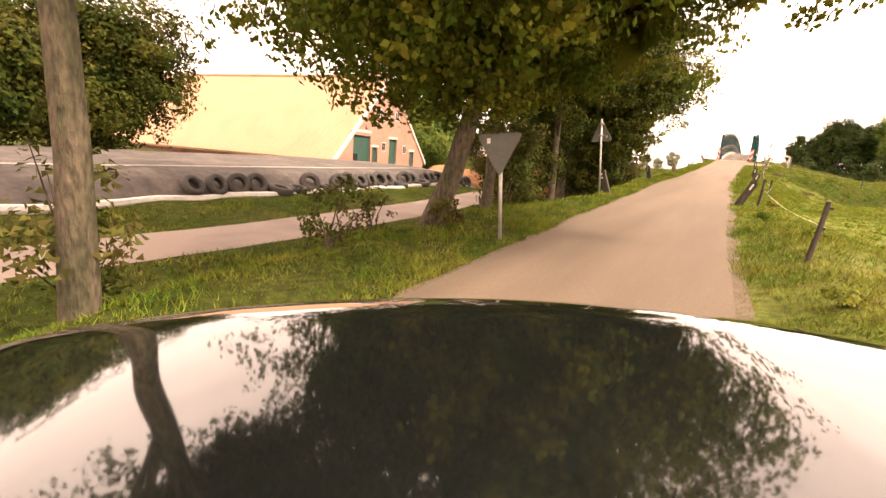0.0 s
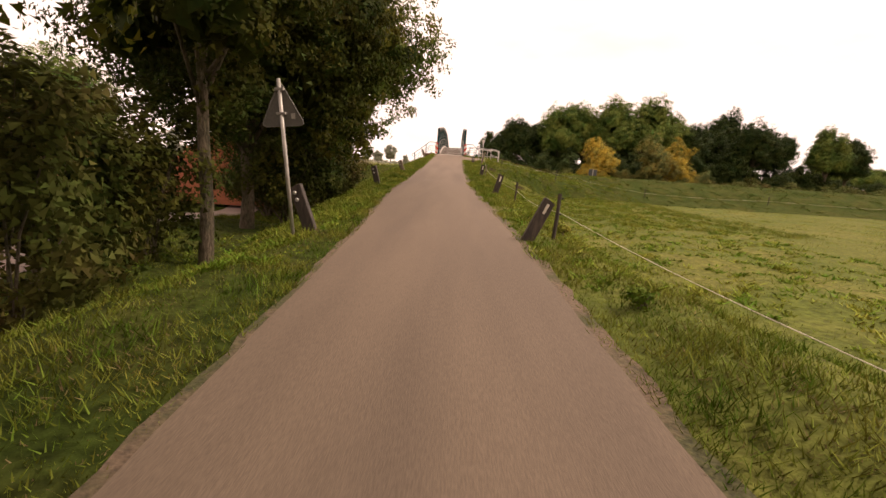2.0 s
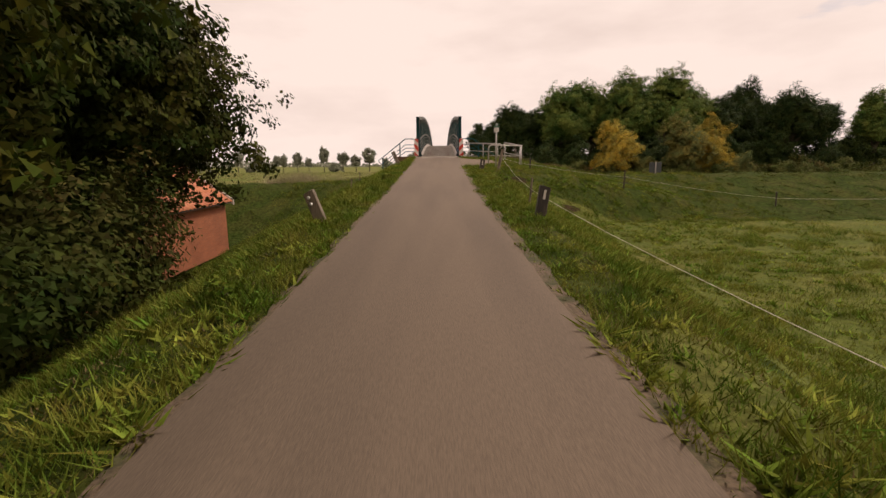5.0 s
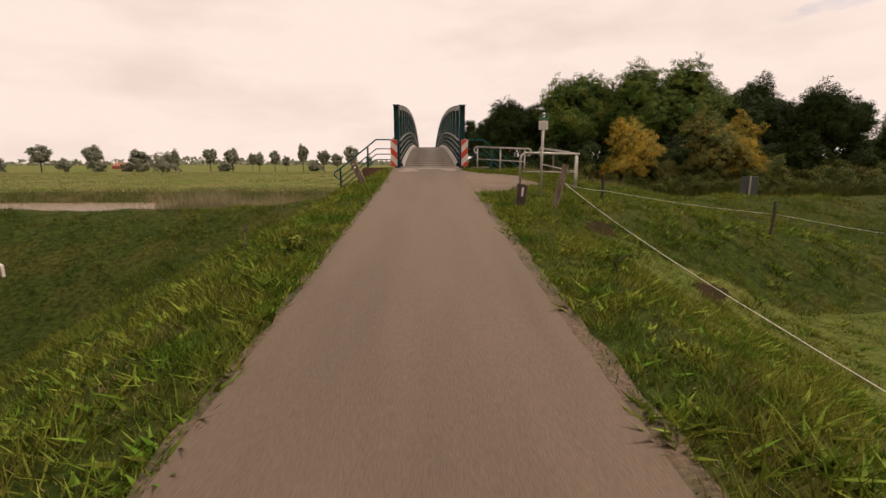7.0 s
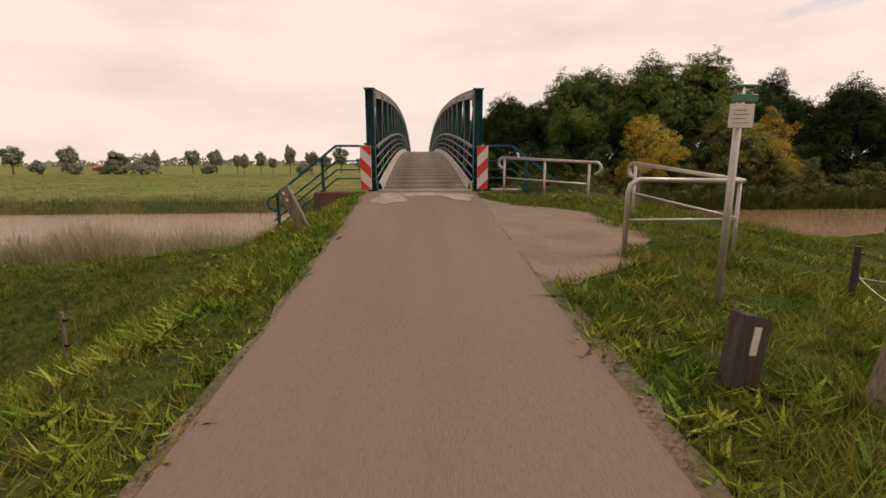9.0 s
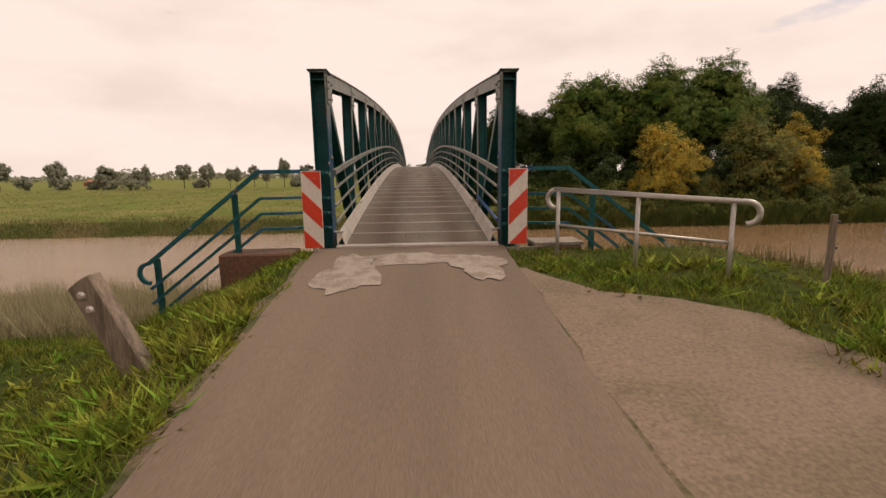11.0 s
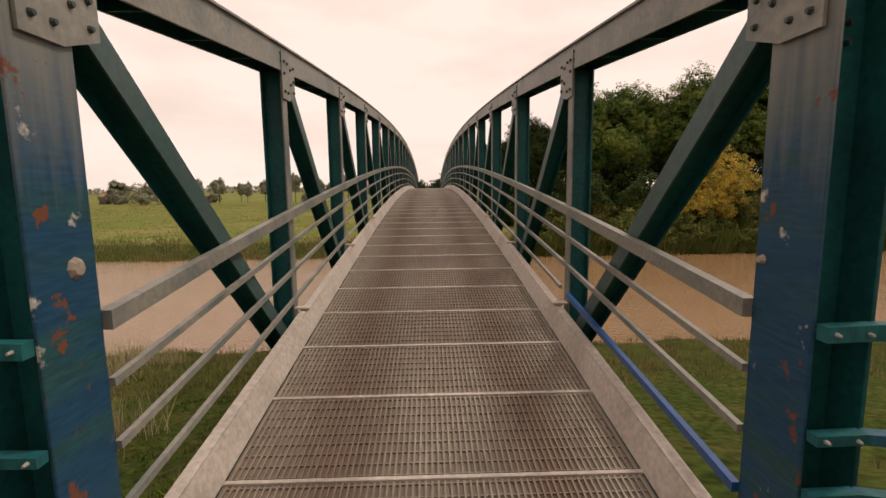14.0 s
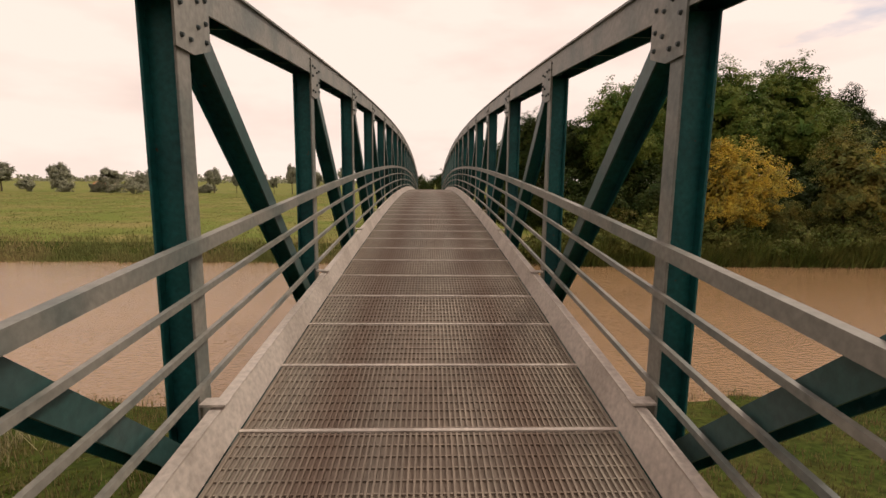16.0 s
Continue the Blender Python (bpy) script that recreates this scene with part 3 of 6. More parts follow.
bridge = thing("truss_bridge", "dark green riveted steel truss bridge with an arched grating deck", "bridge", (0, 0, 0))
ARCH = [float(y) for y in np.linspace(POST_Y[0] - 0.14, POST_Y[-1] + 0.14, 81)]
RAIL_Y = [float(y) for y in np.linspace(POST_Y[0] + 0.137, POST_Y[-1] - 0.137, 81)]
for s in (-1, 1):
    xo, xi = s * 1.365, s * 1.165
    # chords
    bm = bmesh.new()
    sweep(bm, ARCH, xo, xo - s * 0.014, TOP - 0.2, TOP - 0.014)
    sweep(bm, ARCH, xo - s * 0.014, xi + s * 0.014, TOP - 0.115, TOP - 0.10)
    chord = part("top_chord", bm, M_STEEL, bridge)
    part("inner_flange", sweep(bmesh.new(), ARCH, xi + s * 0.014, xi, TOP - 0.2, TOP - 0.014), M_PALE, chord, "pale grey-green flange")
    part("cover_plate", sweep(bmesh.new(), ARCH, xo + s * 0.02, xi - s * 0.02, TOP - 0.014, TOP), M_PALE, chord, "weathered cover plate")
    for i in range(PANELS):
        for k in (0.25, 0.5, 0.75):
            y = POST_Y[i] + PITCH * k
            if i < 9:
                part("stiffener", box(bmesh.new(), (min(xo, xi) + 0.014, y - 0.006, deck_z(y) + TOP - 0.195), (max(xo, xi) - 0.014, y + 0.006, deck_z(y) + TOP - 0.115)), M_STEEL, chord)
    bm = bmesh.new()
    sweep(bm, ARCH, xo, xo - s * 0.014, -0.62, -0.36)
    sweep(bm, ARCH, xo - s * 0.014, xi + s * 0.014, -0.50, -0.48)
    sweep(bm, ARCH, xi + s * 0.014, xi, -0.62, -0.36)
    part("bottom_chord", bm, M_STEEL, bridge)
    # posts
    for i, y in enumerate(POST_Y):
        d, end = deck_z(y), i in (0, PANELS)
        hy = 0.135 if end else 0.06
        zt = d + TOP - (0.014 if end else 0.2)
        bm = bmesh.new()
        xo, xi = (s * 1.365, s * 1.165) if end else (s * 1.345, s * 1.172)
        box(bm, (min(xo, xo - s * 0.014), y - hy, d - 0.62), (max(xo, xo - s * 0.014), y + hy, zt), None, 0.003)
        box(bm, (min(xo, xi) + 0.014, y - 0.006, d - 0.6), (max(xo, xi) - 0.014, y + 0.006, zt))
        post = part("end_post" if end else "upright", bm, M_STEEL, bridge)
        bm = bmesh.new()
        box(bm, (min(xi, xi + s * 0.014), y - hy, d - 0.62), (max(xi, xi + s * 0.014), y + hy, zt), None, 0.003)
        part("inner_flange", bm, M_POST if end else M_PALE, post, "worn blue-green flange" if end else "pale flange")
        if end:
            if i == 0:
                disc = [(-1.159, 0.49, 1.205)] if s < 0 else [(1.159, 0.55, 1.187)]
                part("reflector", rivets(bmesh.new(), disc, (-s, 0, 0), 0.042 if s < 0 else 0.02), M_CONCRETE, post, "round weathered white disc")
            part("cap_plate", box(bmesh.new(), (min(xo, xi) - 0.03, y - 0.17, zt), (max(xo, xi) + 0.03, y + 0.16, zt + 0.02), None, 0.004), M_STEEL, post)
            tagged(part("rivets", rivets(bmesh.new(), [(s * (1.265 + a), y - 0.012, zt - b) for a in (-0.035, 0.035) for b in (0.16, 0.22, 0.28, 0.37, 0.43)], (0, -1, 0), 0.013), M_BOLT, post), kind="stuff")
        # gusset under the chord on the side of the diagonal
        if i < PANELS:
            lo = y - 0.085 if i < PANELS // 2 or end else y - 0.26
            bm = bmesh.new()
            xg = xi - s * 0.004
            ya, yb = (y - 0.09, y + 0.25) if i < PANELS // 2 else (y - 0.25, y + 0.09)
            z1 = d + TOP - 0.06
            prof = [(ya, z1), (yb, z1), (yb, z1 - 0.30), (ya + (yb - ya) * 0.5, z1 - 0.36), (ya, z1 - 0.36)]
            f0 = [bm.verts.new((xg, a, b)) for a, b in prof]
            f1 = [bm.verts.new((xg - s * 0.012, a, b)) for a, b in prof]
            bm.faces.new(f0); bm.faces.new(f1[::-1])
            for k in range(5):
                bm.faces.new((f0[k], f1[k], f1[(k + 1) % 5], f0[(k + 1) % 5]))
            bmesh.ops.recalc_face_normals(bm, faces=bm.faces[:])
            part("gusset_plate", bm, M_PALE, post, "riveted grey gusset plate")
            if i < 12:
                pts = [(xg - s * 0.016, ya + (yb - ya) * u, z1 - v) for u, v in ((.14, .07), (.14, .16), (.14, .30), (.38, .07), (.38, .30), (.62, .10), (.62, .22), (.86, .07), (.86, .18), (.86, .27))]
                tagged(part("rivets", rivets(bmesh.new(), pts, (-s, 0, 0)), M_BOLT, post), kind="stuff")
                pts = [(xi - s * 0.006, y + a, d + TOP - 0.14 + b) for a in (-0.10, -0.03, 0.04, 0.11) for b in (0, 0.06)]
                tagged(part("chord_rivets", rivets(bmesh.new(), pts, (-s, 0, 0), 0.012), M_BOLT, post), kind="stuff")
    # diagonals
    for i in range(PANELS):
        ya, yb = POST_Y[i] + 0.10, POST_Y[i + 1] - 0.06
        za, zb = deck_z(ya) + TOP - 0.17, deck_z(yb) - 0.18
        if i >= PANELS // 2:
            za, zb = deck_z(ya) - 0.18, deck_z(yb) + TOP - 0.17
        bm = bmesh.new()
        a, b = Vector((s * 1.265, ya, za)), Vector((s * 1.265, yb, zb))
        beam_between(bm, a, b, 0.13, 0.010, up=Vector((1, 0, 0)).cross(b - a))
        diag = part("diagonal", bm, M_STEEL, bridge)
        for dx in (-0.07, 0.07):
            part("flange", beam_between(bmesh.new(), a + Vector((dx, 0, 0)), b + Vector((dx, 0, 0)), 0.012, 0.115, up=Vector((1, 0, 0)).cross(b - a)), M_FLANGE if dx * s < 0 else M_STEEL, diag)
    # handrail and rods
    x1, x2 = s * 1.182, s * 1.132
    part("handrail", sweep(bmesh.new(), RAIL_Y, min(x1, x2), max(x1, x2), RAIL - 0.035, RAIL + 0.035), M_PALE, bridge, "pale flat handrail")
    for k, h in enumerate((0.26, 0.50, 0.74)):
        if s == 1 and k == 0:
            cut = [y for y in RAIL_Y if y < POST_Y[1] + 0.1], [y for y in RAIL_Y if y > POST_Y[1] - 0.4]
            part("rod", sweep(bmesh.new(), [POST_Y[0] + 0.137, 1.3, POST_Y[1] - 0.1], 1.14, 1.17, h - 0.02, h + 0.02), M_BLUE, bridge, "bright blue replacement rod")
            part("rod", sweep(bmesh.new(), cut[1], 1.145, 1.170, h - 0.016, h + 0.016), M_PALE, bridge)
        else:
            part("rod", sweep(bmesh.new(), RAIL_Y, min(s * 1.145, s * 1.170), max(s * 1.145, s * 1.170), h - 0.016, h + 0.016), M_PALE, bridge)
    # kerb
    bm = bmesh.new()
    sweep(bm, ARCH, s * 1.0, s * 1.012, 0.0, 0.15, s * 1.05, s * 1.062)
    sweep(bm, ARCH, s * 1.05, s * 1.11, 0.15, 0.162)
    kerb = part("kerb", bm, M_KERB, bridge, "pale galvanised kerb plate")
    for y in POST_Y:
        part("bracket", box(bmesh.new(), (min(s * 1.03, s * 1.16), y - 0.10, deck_z(y) + 0.165), (max(s * 1.03, s * 1.16), y - 0.02, deck_z(y) + 0.178)), M_KERB, kerb)
# deck panels of steel grating
PLATE = 0.722
bm = bmesh.new()
box(bm, (-1.0, 0.006, -0.05), (1.0, PLATE - 0.006, -0.014))
panel_mesh = bpy.data.meshes.new("deck_panel"); bm.to_mesh(panel_mesh); bm.free(); panel_mesh.materials.append(M_DECKDARK)
bm = bmesh.new()
for k in range(9):
    y = 0.03 + k * (PLATE - 0.06) / 8
    box(bm, (-0.985, y - 0.004, -0.016), (0.985, y + 0.004, -0.004))
for k in range(66):
    x = -0.975 + k * 0.03
    box(bm, (x - 0.005, 0.018, -0.016), (x + 0.005, PLATE - 0.018, 0.0))
grate_mesh = bpy.data.meshes.new("grating"); bm.to_mesh(grate_mesh); bm.free(); grate_mesh.materials.append(M_DECK)
bm = bmesh.new()
box(bm, (-1.0, -0.012, -0.02), (1.0, 0.012, 0.004), None, 0.002)
bar_mesh = bpy.data.meshes.new("joint_bar"); bm.to_mesh(bar_mesh); bm.free(); bar_mesh.materials.append(M_KERB)
for i in range(68):
    y = 0.30 + i * PLATE
    turn = math.degrees(math.atan2(deck_z(y + PLATE) - deck_z(y), PLATE))
    ob = new("deck_panel", panel_mesh); ob.parent = bridge; ob.matrix_world = pose(0, y, deck_z(y), turn)
    for nm, me in (("grating", grate_mesh), ("joint_bar", bar_mesh)):
        if nm == "grating" and i > 30:
            continue
        o = new(nm, me); o.parent = ob
for i in range(0, PANELS + 1):
    y = POST_Y[i]
    part("cross_beam", box(bmesh.new(), (-1.17, y - 0.07, deck_z(y) - 0.40), (1.17, y + 0.07, deck_z(y) - 0.06)), M_STEEL, bridge)
part("end_sill", box(bmesh.new(), (-1.12, 0.22, -0.30), (1.12, 0.36, 0.012), None, 0.01), M_KERB, bridge, "pale steel end sill with an anti-slip strip")

# abutments
for nm, y0, y1 in (("abutment", 0.2, 1.3), ("abutment", POST_Y[-1] - 0.6, POST_Y[-1] + 0.3)):
    bm = bmesh.new()
    box(bm, (-1.75, y0, -3.0), (1.75, y1, -0.66 + deck_z(min(max(y0, Y0), 49)) * 0), None, 0.03)
    box(bm, (-1.75, y0, -0.7), (1.75, y0 + 0.02 + (0.0 if y0 < 5 else 0.3), -0.05), None, 0.008)
    tagged(part(nm, bm, M_CONCRETE), "weathered concrete abutment under the bridge end", "abutment", kind="structure")
tagged(part("wing_beam", box(bmesh.new(), (-2.55, -0.15, -0.75), (-1.62, 0.35, -0.02), None, 0.02), M_RUSTBEAM), "rust-brown timber retaining beam beside the bridge end", "retaining beam")
plank = thing("plank_step", "pale weathered plank landing beside the bridge end", "step", (1.95, 0.45, 0.0))
for k in range(4):
    part("plank", box(bmesh.new(), (-0.33, -0.24 + k * 0.125, -0.05), (0.38, -0.13 + k * 0.125, 0.0), None, 0.006), M_CONCRETE, plank)
part("bearer", box(bmesh.new(), (-0.30, -0.26, -0.75), (0.34, 0.28, -0.06), None, 0.01), M_RUSTBEAM, plank, "rust-brown bearer")

# repaired surface in front of the sill
v, f = [], []


def blot(name, cx, cy, rx, ry, seed, lift=0.0, n=36):
    rnd = random.Random(seed)
    ph = [rnd.uniform(0, 6.28) for _ in range(4)]
    pts = []
    for k in range(n):
        a = k * 2 * math.pi / n
        q = 1 + 0.16 * math.sin(3 * a + ph[0]) + 0.12 * math.sin(5 * a + ph[1]) + 0.07 * math.sin(9 * a + ph[2]) + 0.05 * math.sin(14 * a + ph[3])
        pts.append((cx + rx * q * math.cos(a), min(cy + ry * q * math.sin(a), 0.2)))
    vs = [(cx, cy, float(road_z(cy)) + 0.018 + lift)] + [(x, y, float(road_z(min(y, 0))) - 0.02 * (x / 1.4) ** 2 + 0.018 + lift) for x, y in pts]
    fs = [(0, 1 + k, 1 + (k + 1) % n) for k in range(n)]
    return tagged(mesh(name, vs, fs, M_PATCH), "pale worn concrete repair in the asphalt", "road patch", kind="structure")


blot("repair_patch", -0.03, -0.50, 0.62, 0.27, 4)
blot("repair_patch", -0.78, -1.02, 0.33, 0.72, 11, 0.004)
blot("repair_patch", 0.72, -0.88, 0.30, 0.50, 23, 0.004)

# ---------------------------------------------------------------- marker boards


def clip(poly, a, b, c):
    """The part of a polygon where a x + b z <= c."""
    out = []
    for p, q in zip(poly, poly[1:] + poly[:1]):
        dp, dq = a * p[0] + b * p[1] - c, a * q[0] + b * q[1] - c
        if dp <= 0:
            out.append(p)
        if dp * dq < 0:
            t = dp / (dp - dq)
            out.append((p[0] + (q[0] - p[0]) * t, p[1] + (q[1] - p[1]) * t))
    return out


def marker_board(s, x, y):
    ob = thing("marker_board", "red and white striped hazard marker board beside the bridge end", "marker board", (x, y, 0.0), "bridge marker boards")
    plate = part("plate", box(bmesh.new(), (-0.125, -0.004, 0.02), (0.125, 0.014, 1.02), None, 0.003), M_WHITE, ob)
    for k in (-1, 1, 3):
        lo, hi = k * 0.25, k * 0.25 + 0.25
        poly = [(-0.122, 0.023), (0.122, 0.023), (0.122, 1.017), (-0.122, 1.017)]
        # depth from the top less the way towards the road
        poly = clip(poly, s * 1.0, -1.0, hi - 1.02 + 0.125)
        poly = clip(poly, -s * 1.0, 1.0, -(lo - 1.02 + 0.125)) if poly else poly
        if len(poly) < 3:
            continue
        bm = bmesh.new()
        fr = [bm.verts.new((px, -0.007, pz)) for px, pz in poly]
        bk = [bm.verts.new((px, -0.0045, pz)) for px, pz in poly]
        bm.faces.new(fr)
        for i in range(len(fr)):
            bm.faces.new((fr[i], bk[i], bk[(i + 1) % len(fr)], fr[(i + 1) % len(fr)]))
        bmesh.ops.recalc_face_normals(bm, faces=bm.faces[:])
        part("stripe", bm, M_RED, plate, "red reflective stripe")
    pole = part("pole", tube(bmesh.new(), [(0, 0.05, -0.45), (0, 0.05, 1.06)], 0.03, 12), M_GALV, ob)
    part("cap", tube(bmesh.new(), [(0, 0.05, 1.05), (0, 0.05, 1.085)], 0.034, 12), M_DARKWOOD, pole, "black pole cap")
    for z in (0.2, 0.85):
        part("clamp", box(bmesh.new(), (-0.05, 0.012, z - 0.02), (0.05, 0.09, z + 0.02), None, 0.004), M_GALV, pole)
        for dx in (-0.05, 0.05):
            part("screw", rivets(bmesh.new(), [(dx, -0.012, z + 0.08)], (0, -1, 0), 0.008), M_GALV, plate)
    return ob


marker_board(-1, -1.36, 0.0)
marker_board(1, 1.335, 0.0)

# ---------------------------------------------------------------- stair railings


def stair_railing(s, y, x_bend, x_end, drop, z_ground):
    ob = thing("stair_railing", "dark blue-green steel railing going down beside the bridge", "railing", (s * x_bend, y, 0.0), "stair railings")
    zs = (1.02, 0.68, 0.48, 0.28)
    for k, z in enumerate(zs):
        pts = [(s * (1.175 - x_bend), 0.288 - y, z - 0.02), (s * (1.33 - x_bend), 0.285 - y, z - 0.015), (s * (1.43 - x_bend), 0.24 - y, z - 0.005), (s * (1.56 - x_bend), 0.1, z), (s * (1.75 - x_bend), 0.02, z), (0, 0, z)]
        run = x_end - x_bend
        pts.append((s * run, 0, z - drop))
        bm = bmesh.new()
        for a, b in zip(pts, pts[1:]):
            beam_between(bm, a, b, 0.045, 0.05 if k == 0 else 0.035)
        if k == 0:
            cx, cz = s * run, z - drop - 0.13
            arc = [(cx + s * 0.13 * math.sin(u), 0, cz + 0.13 * math.cos(u)) for u in np.linspace(0, math.pi, 9)]
            for a, b in zip(arc, arc[1:]):
                beam_between(bm, a, b, 0.045, 0.05, up=(0, 1, 0))
        rail = part("top_rail" if k == 0 else "rail", bm, M_WORN, ob)
        for dx in (1.20, 1.30):
            part("bolt", rivets(bmesh.new(), [(s * (dx - x_bend), 0.258 - y, z - 0.018)], (0, -1, 0), 0.008), M_GALV, rail)
    for u in (0.22, 0.93):
        xx = (x_end - x_bend) * u
        zt = 1.0 - drop * u
        zg = ground_z(s * (x_bend + xx), y) - 0.1
        part("post", beam_between(bmesh.new(), (s * xx, 0.01, min(zg, zt - 1.35)), (s * xx, 0.01, zt), 0.06, 0.06, up=(0, 1, 0)), M_STEEL, ob)
    return ob


stair_railing(-1, 0.05, 2.03, 3.52, 1.165, -0.6)
stair_railing(1, 0.10, 2.04, 3.60, 1.17, -0.6)


# ---------------------------------------------------------------- galvanised barriers


def barrier(a, b, height, loops, label, mids=1):
    """A tube rail from a to b with legs; loops: ends that curl back under."""
    a, b = Vector((*a, ground_z(*a))), Vector((*b, ground_z(*b)))
    d = (b - a); flat = Vector((d.x, d.y, 0)).normalized()
    ob = thing("barrier", label, "barrier", tuple(a), "galvanised path barriers")
    top_a, top_b = Vector((0, 0, height)), d + Vector((0, 0, height))
    pts = []
    r = 0.12
    if loops[0]:
        pts += [top_a + flat * (0.04 - r * math.sin(u)) + Vector((0, 0, -r + r * math.cos(u))) for u in np.linspace(math.pi, 0, 9)]
    pts += [top_a, top_b]
    if loops[1]:
        pts += [top_b + flat * (0.06 + r * math.sin(u)) + Vector((0, 0, -r + r * math.cos(u))) for u in np.linspace(0, math.pi, 9)]
    if loops[0] == 0 and loops[2]:
        pts = [Vector((0, 0, 0)) - flat * 0.0, Vector((0, 0, height - 0.16)), Vector((0, 0, height - 0.06)) + flat * 0.03, Vector((0, 0, height)) + flat * 0.14, top_b]
    part("top_rail", tube(bmesh.new(), pts, 0.032, 12), M_GALV, ob, smooth=True)
    us = [0.03] + [k / (mids + 1) for k in range(1, mids + 1)] + [0.97]
    for u in us:
        if u == 0.03 and loops[2]:
            continue
        p = d * u
        part("leg", tube(bmesh.new(), [(p.x, p.y, p.z - 0.3), (p.x, p.y, p.z + height)], 0.026, 10), M_GALV, ob, smooth=True)
    part("mid_rail", tube(bmesh.new(), [d * 0.03 + Vector((0, 0, height * 0.47)), d * 0.97 + Vector((0, 0, height * 0.47))], 0.02, 10), M_GALV, ob, smooth=True)
    return ob


barrier((1.75, -0.22), (3.42, -1.38), 0.85, (1, 1, 0), "galvanised tube barrier with curled ends on the grass")
barrier((2.45, -5.25), (4.1, -5.0), 0.95, (0, 0, 1), "galvanised tube barrier with a bent end beside the path", mids=0)
barrier((3.55, -2.95), (4.15, -4.95), 0.95, (1, 0, 0), "galvanised tube barrier joined at a corner beside the path", mids=0)

# ---------------------------------------------------------------- posts, signs, bollards


def bollard(x, y, h, lean, face, studs, mat, label):
    """A timber roadside post with a bevelled head; lean in degrees to +x."""
    ob = thing("bollard", label, "bollard", (x, y, ground_z(x, y)), "roadside bollards")
    ob.matrix_world = pose(x, y, ground_z(x, y), 0, lean, 0)
    bm = bmesh.new()
    box(bm, (-0.10, -0.07, -0.35), (0.10, 0.07, h), None, 0.012)
    bmesh.ops.bisect_plane(bm, geom=bm.verts[:] + bm.edges[:] + bm.faces[:], plane_co=(0, 0, h - 0.02), plane_no=(-0.25 if studs else 0.25, 0.1, 1), clear_outer=True)
    bmesh.ops.holes_fill(bm, edges=[e for e in bm.edges if e.is_boundary])
    post = part("post", bm, mat, ob)
    if studs:
        for z in (h - 0.12, h - 0.24):
            part("reflector", rivets(bmesh.new(), [(-0.03, -0.08, z)], (0, -1, 0), 0.035), M_ALU, post, "round pale reflector")
    else:
        part("reflector", box(bmesh.new(), (-0.02, -0.078, h - 0.26), (0.025, -0.068, h - 0.08), None, 0.002), M_WHITE, post, "white reflector strip")
    return ob


RB, LB = "dark tarred timber bollard with a white reflector leaning on the verge", "timber bollard with two round reflectors leaning on the verge"
bollard(1.94, -37.12, 0.80, 24, 0, False, M_DARKWOOD, RB)
bollard(1.98, -19.8, 0.62, 8, 0, False, M_DARKWOOD, RB)
bollard(1.85, -8.3, 0.50, 6, 0, False, M_DARKWOOD, RB)
bollard(2.1, -28.2, 0.70, 14, 0, False, M_DARKWOOD, RB)
bollard(-1.72, -37.3, 0.76, -20, 0, True, M_DARKWOOD, LB)
bollard(-2.15, -20.1, 0.60, -20, 0, True, M_WOOD, LB)
bollard(-2.1, -28.3, 0.70, -15, 0, True, M_DARKWOOD, LB)
bollard(-2.2, -2.55, 0.84, -24, 0, True, M_WOOD, "weathered grey timber bollard with two round reflectors")


def fence_post(x, y, h, lean=0.0, r=0.035, mat=None, label="thin weathered fence post with wire insulators"):
    ob = thing("fence_post", label, "fence post", (x, y, ground_z(x, y)), "fence posts")
    ob.matrix_world = pose(x, y, ground_z(x, y), 0, lean, 0)
    post = part("post", tube(bmesh.new(), [(0, 0, -0.3), (0.01, 0, h * 0.5), (0, 0, h)], r, 8, r * 0.9), mat or M_DARKWOOD, ob)
    for z in (h - 0.08, h - 0.35):
        part("insulator", box(bmesh.new(), (r * 0.6, -0.02, z - 0.015), (r + 0.035, 0.02, z + 0.015), None, 0.004), M_TRIMBLACK, post)
    return Vector(ob.matrix_world @ Vector((r + 0.03, 0, h - 0.33)))


tops = [fence_post(*p) for p in ((3.06, -45.3, 0.80, 6), (2.43, -36.9, 0.80, 3), (2.75, -28.6, 0.75, 4), (2.38, -16.55, 0.70, 5, 0.03, M_WOOD))]
big_post = thing("gate_post", "stout weathered grey fence post leaning on the verge", "fence post", (2.52, -8.56, ground_z(2.52, -8.56)))
big_post.matrix_world = pose(2.52, -8.56, ground_z(2.52, -8.56), 0, 13, 0)
part("post", tube(bmesh.new(), [(0, 0, -0.3), (0, 0, 0.5), (0, 0, 0.93)], 0.068, 12, 0.062), M_WOOD, big_post)
dike_tops = [fence_post(*p) for p in ((4.27, -6.55, 0.55, 0), (8.7, -6.6, 0.85, 2), (16, -6.6, 0.7, -2), (26, -6.4, 0.7, 1), (40, -6.2, 0.7, 0))]
fence_post(4.35, -1.5, 0.78, 1, 0.035, M_WOOD, label="weathered wooden fence post above the river bank")
for p in ((-3.8, -6.26, 0.55, 4), (-3.65, -9.24, 0.5, 5)):
    fence_post(*p, r=0.02, mat=M_WOOD, label="thin pale stake leaning in rough grass")


def tape(pts, name, label):
    bm = bmesh.new()
    full = []
    for a, b in zip(pts, pts[1:]):
        for k in range(7):
            u = k / 7
            p = a.lerp(b, u); p.z -= 0.10 * math.sin(math.pi * u) * min(1.0, (b - a).length / 8)
            full.append(p)
    full.append(pts[-1])
    return tagged(part(name, tube(bm, full, 0.004, 5), M_TAPE), label, "fence wire")


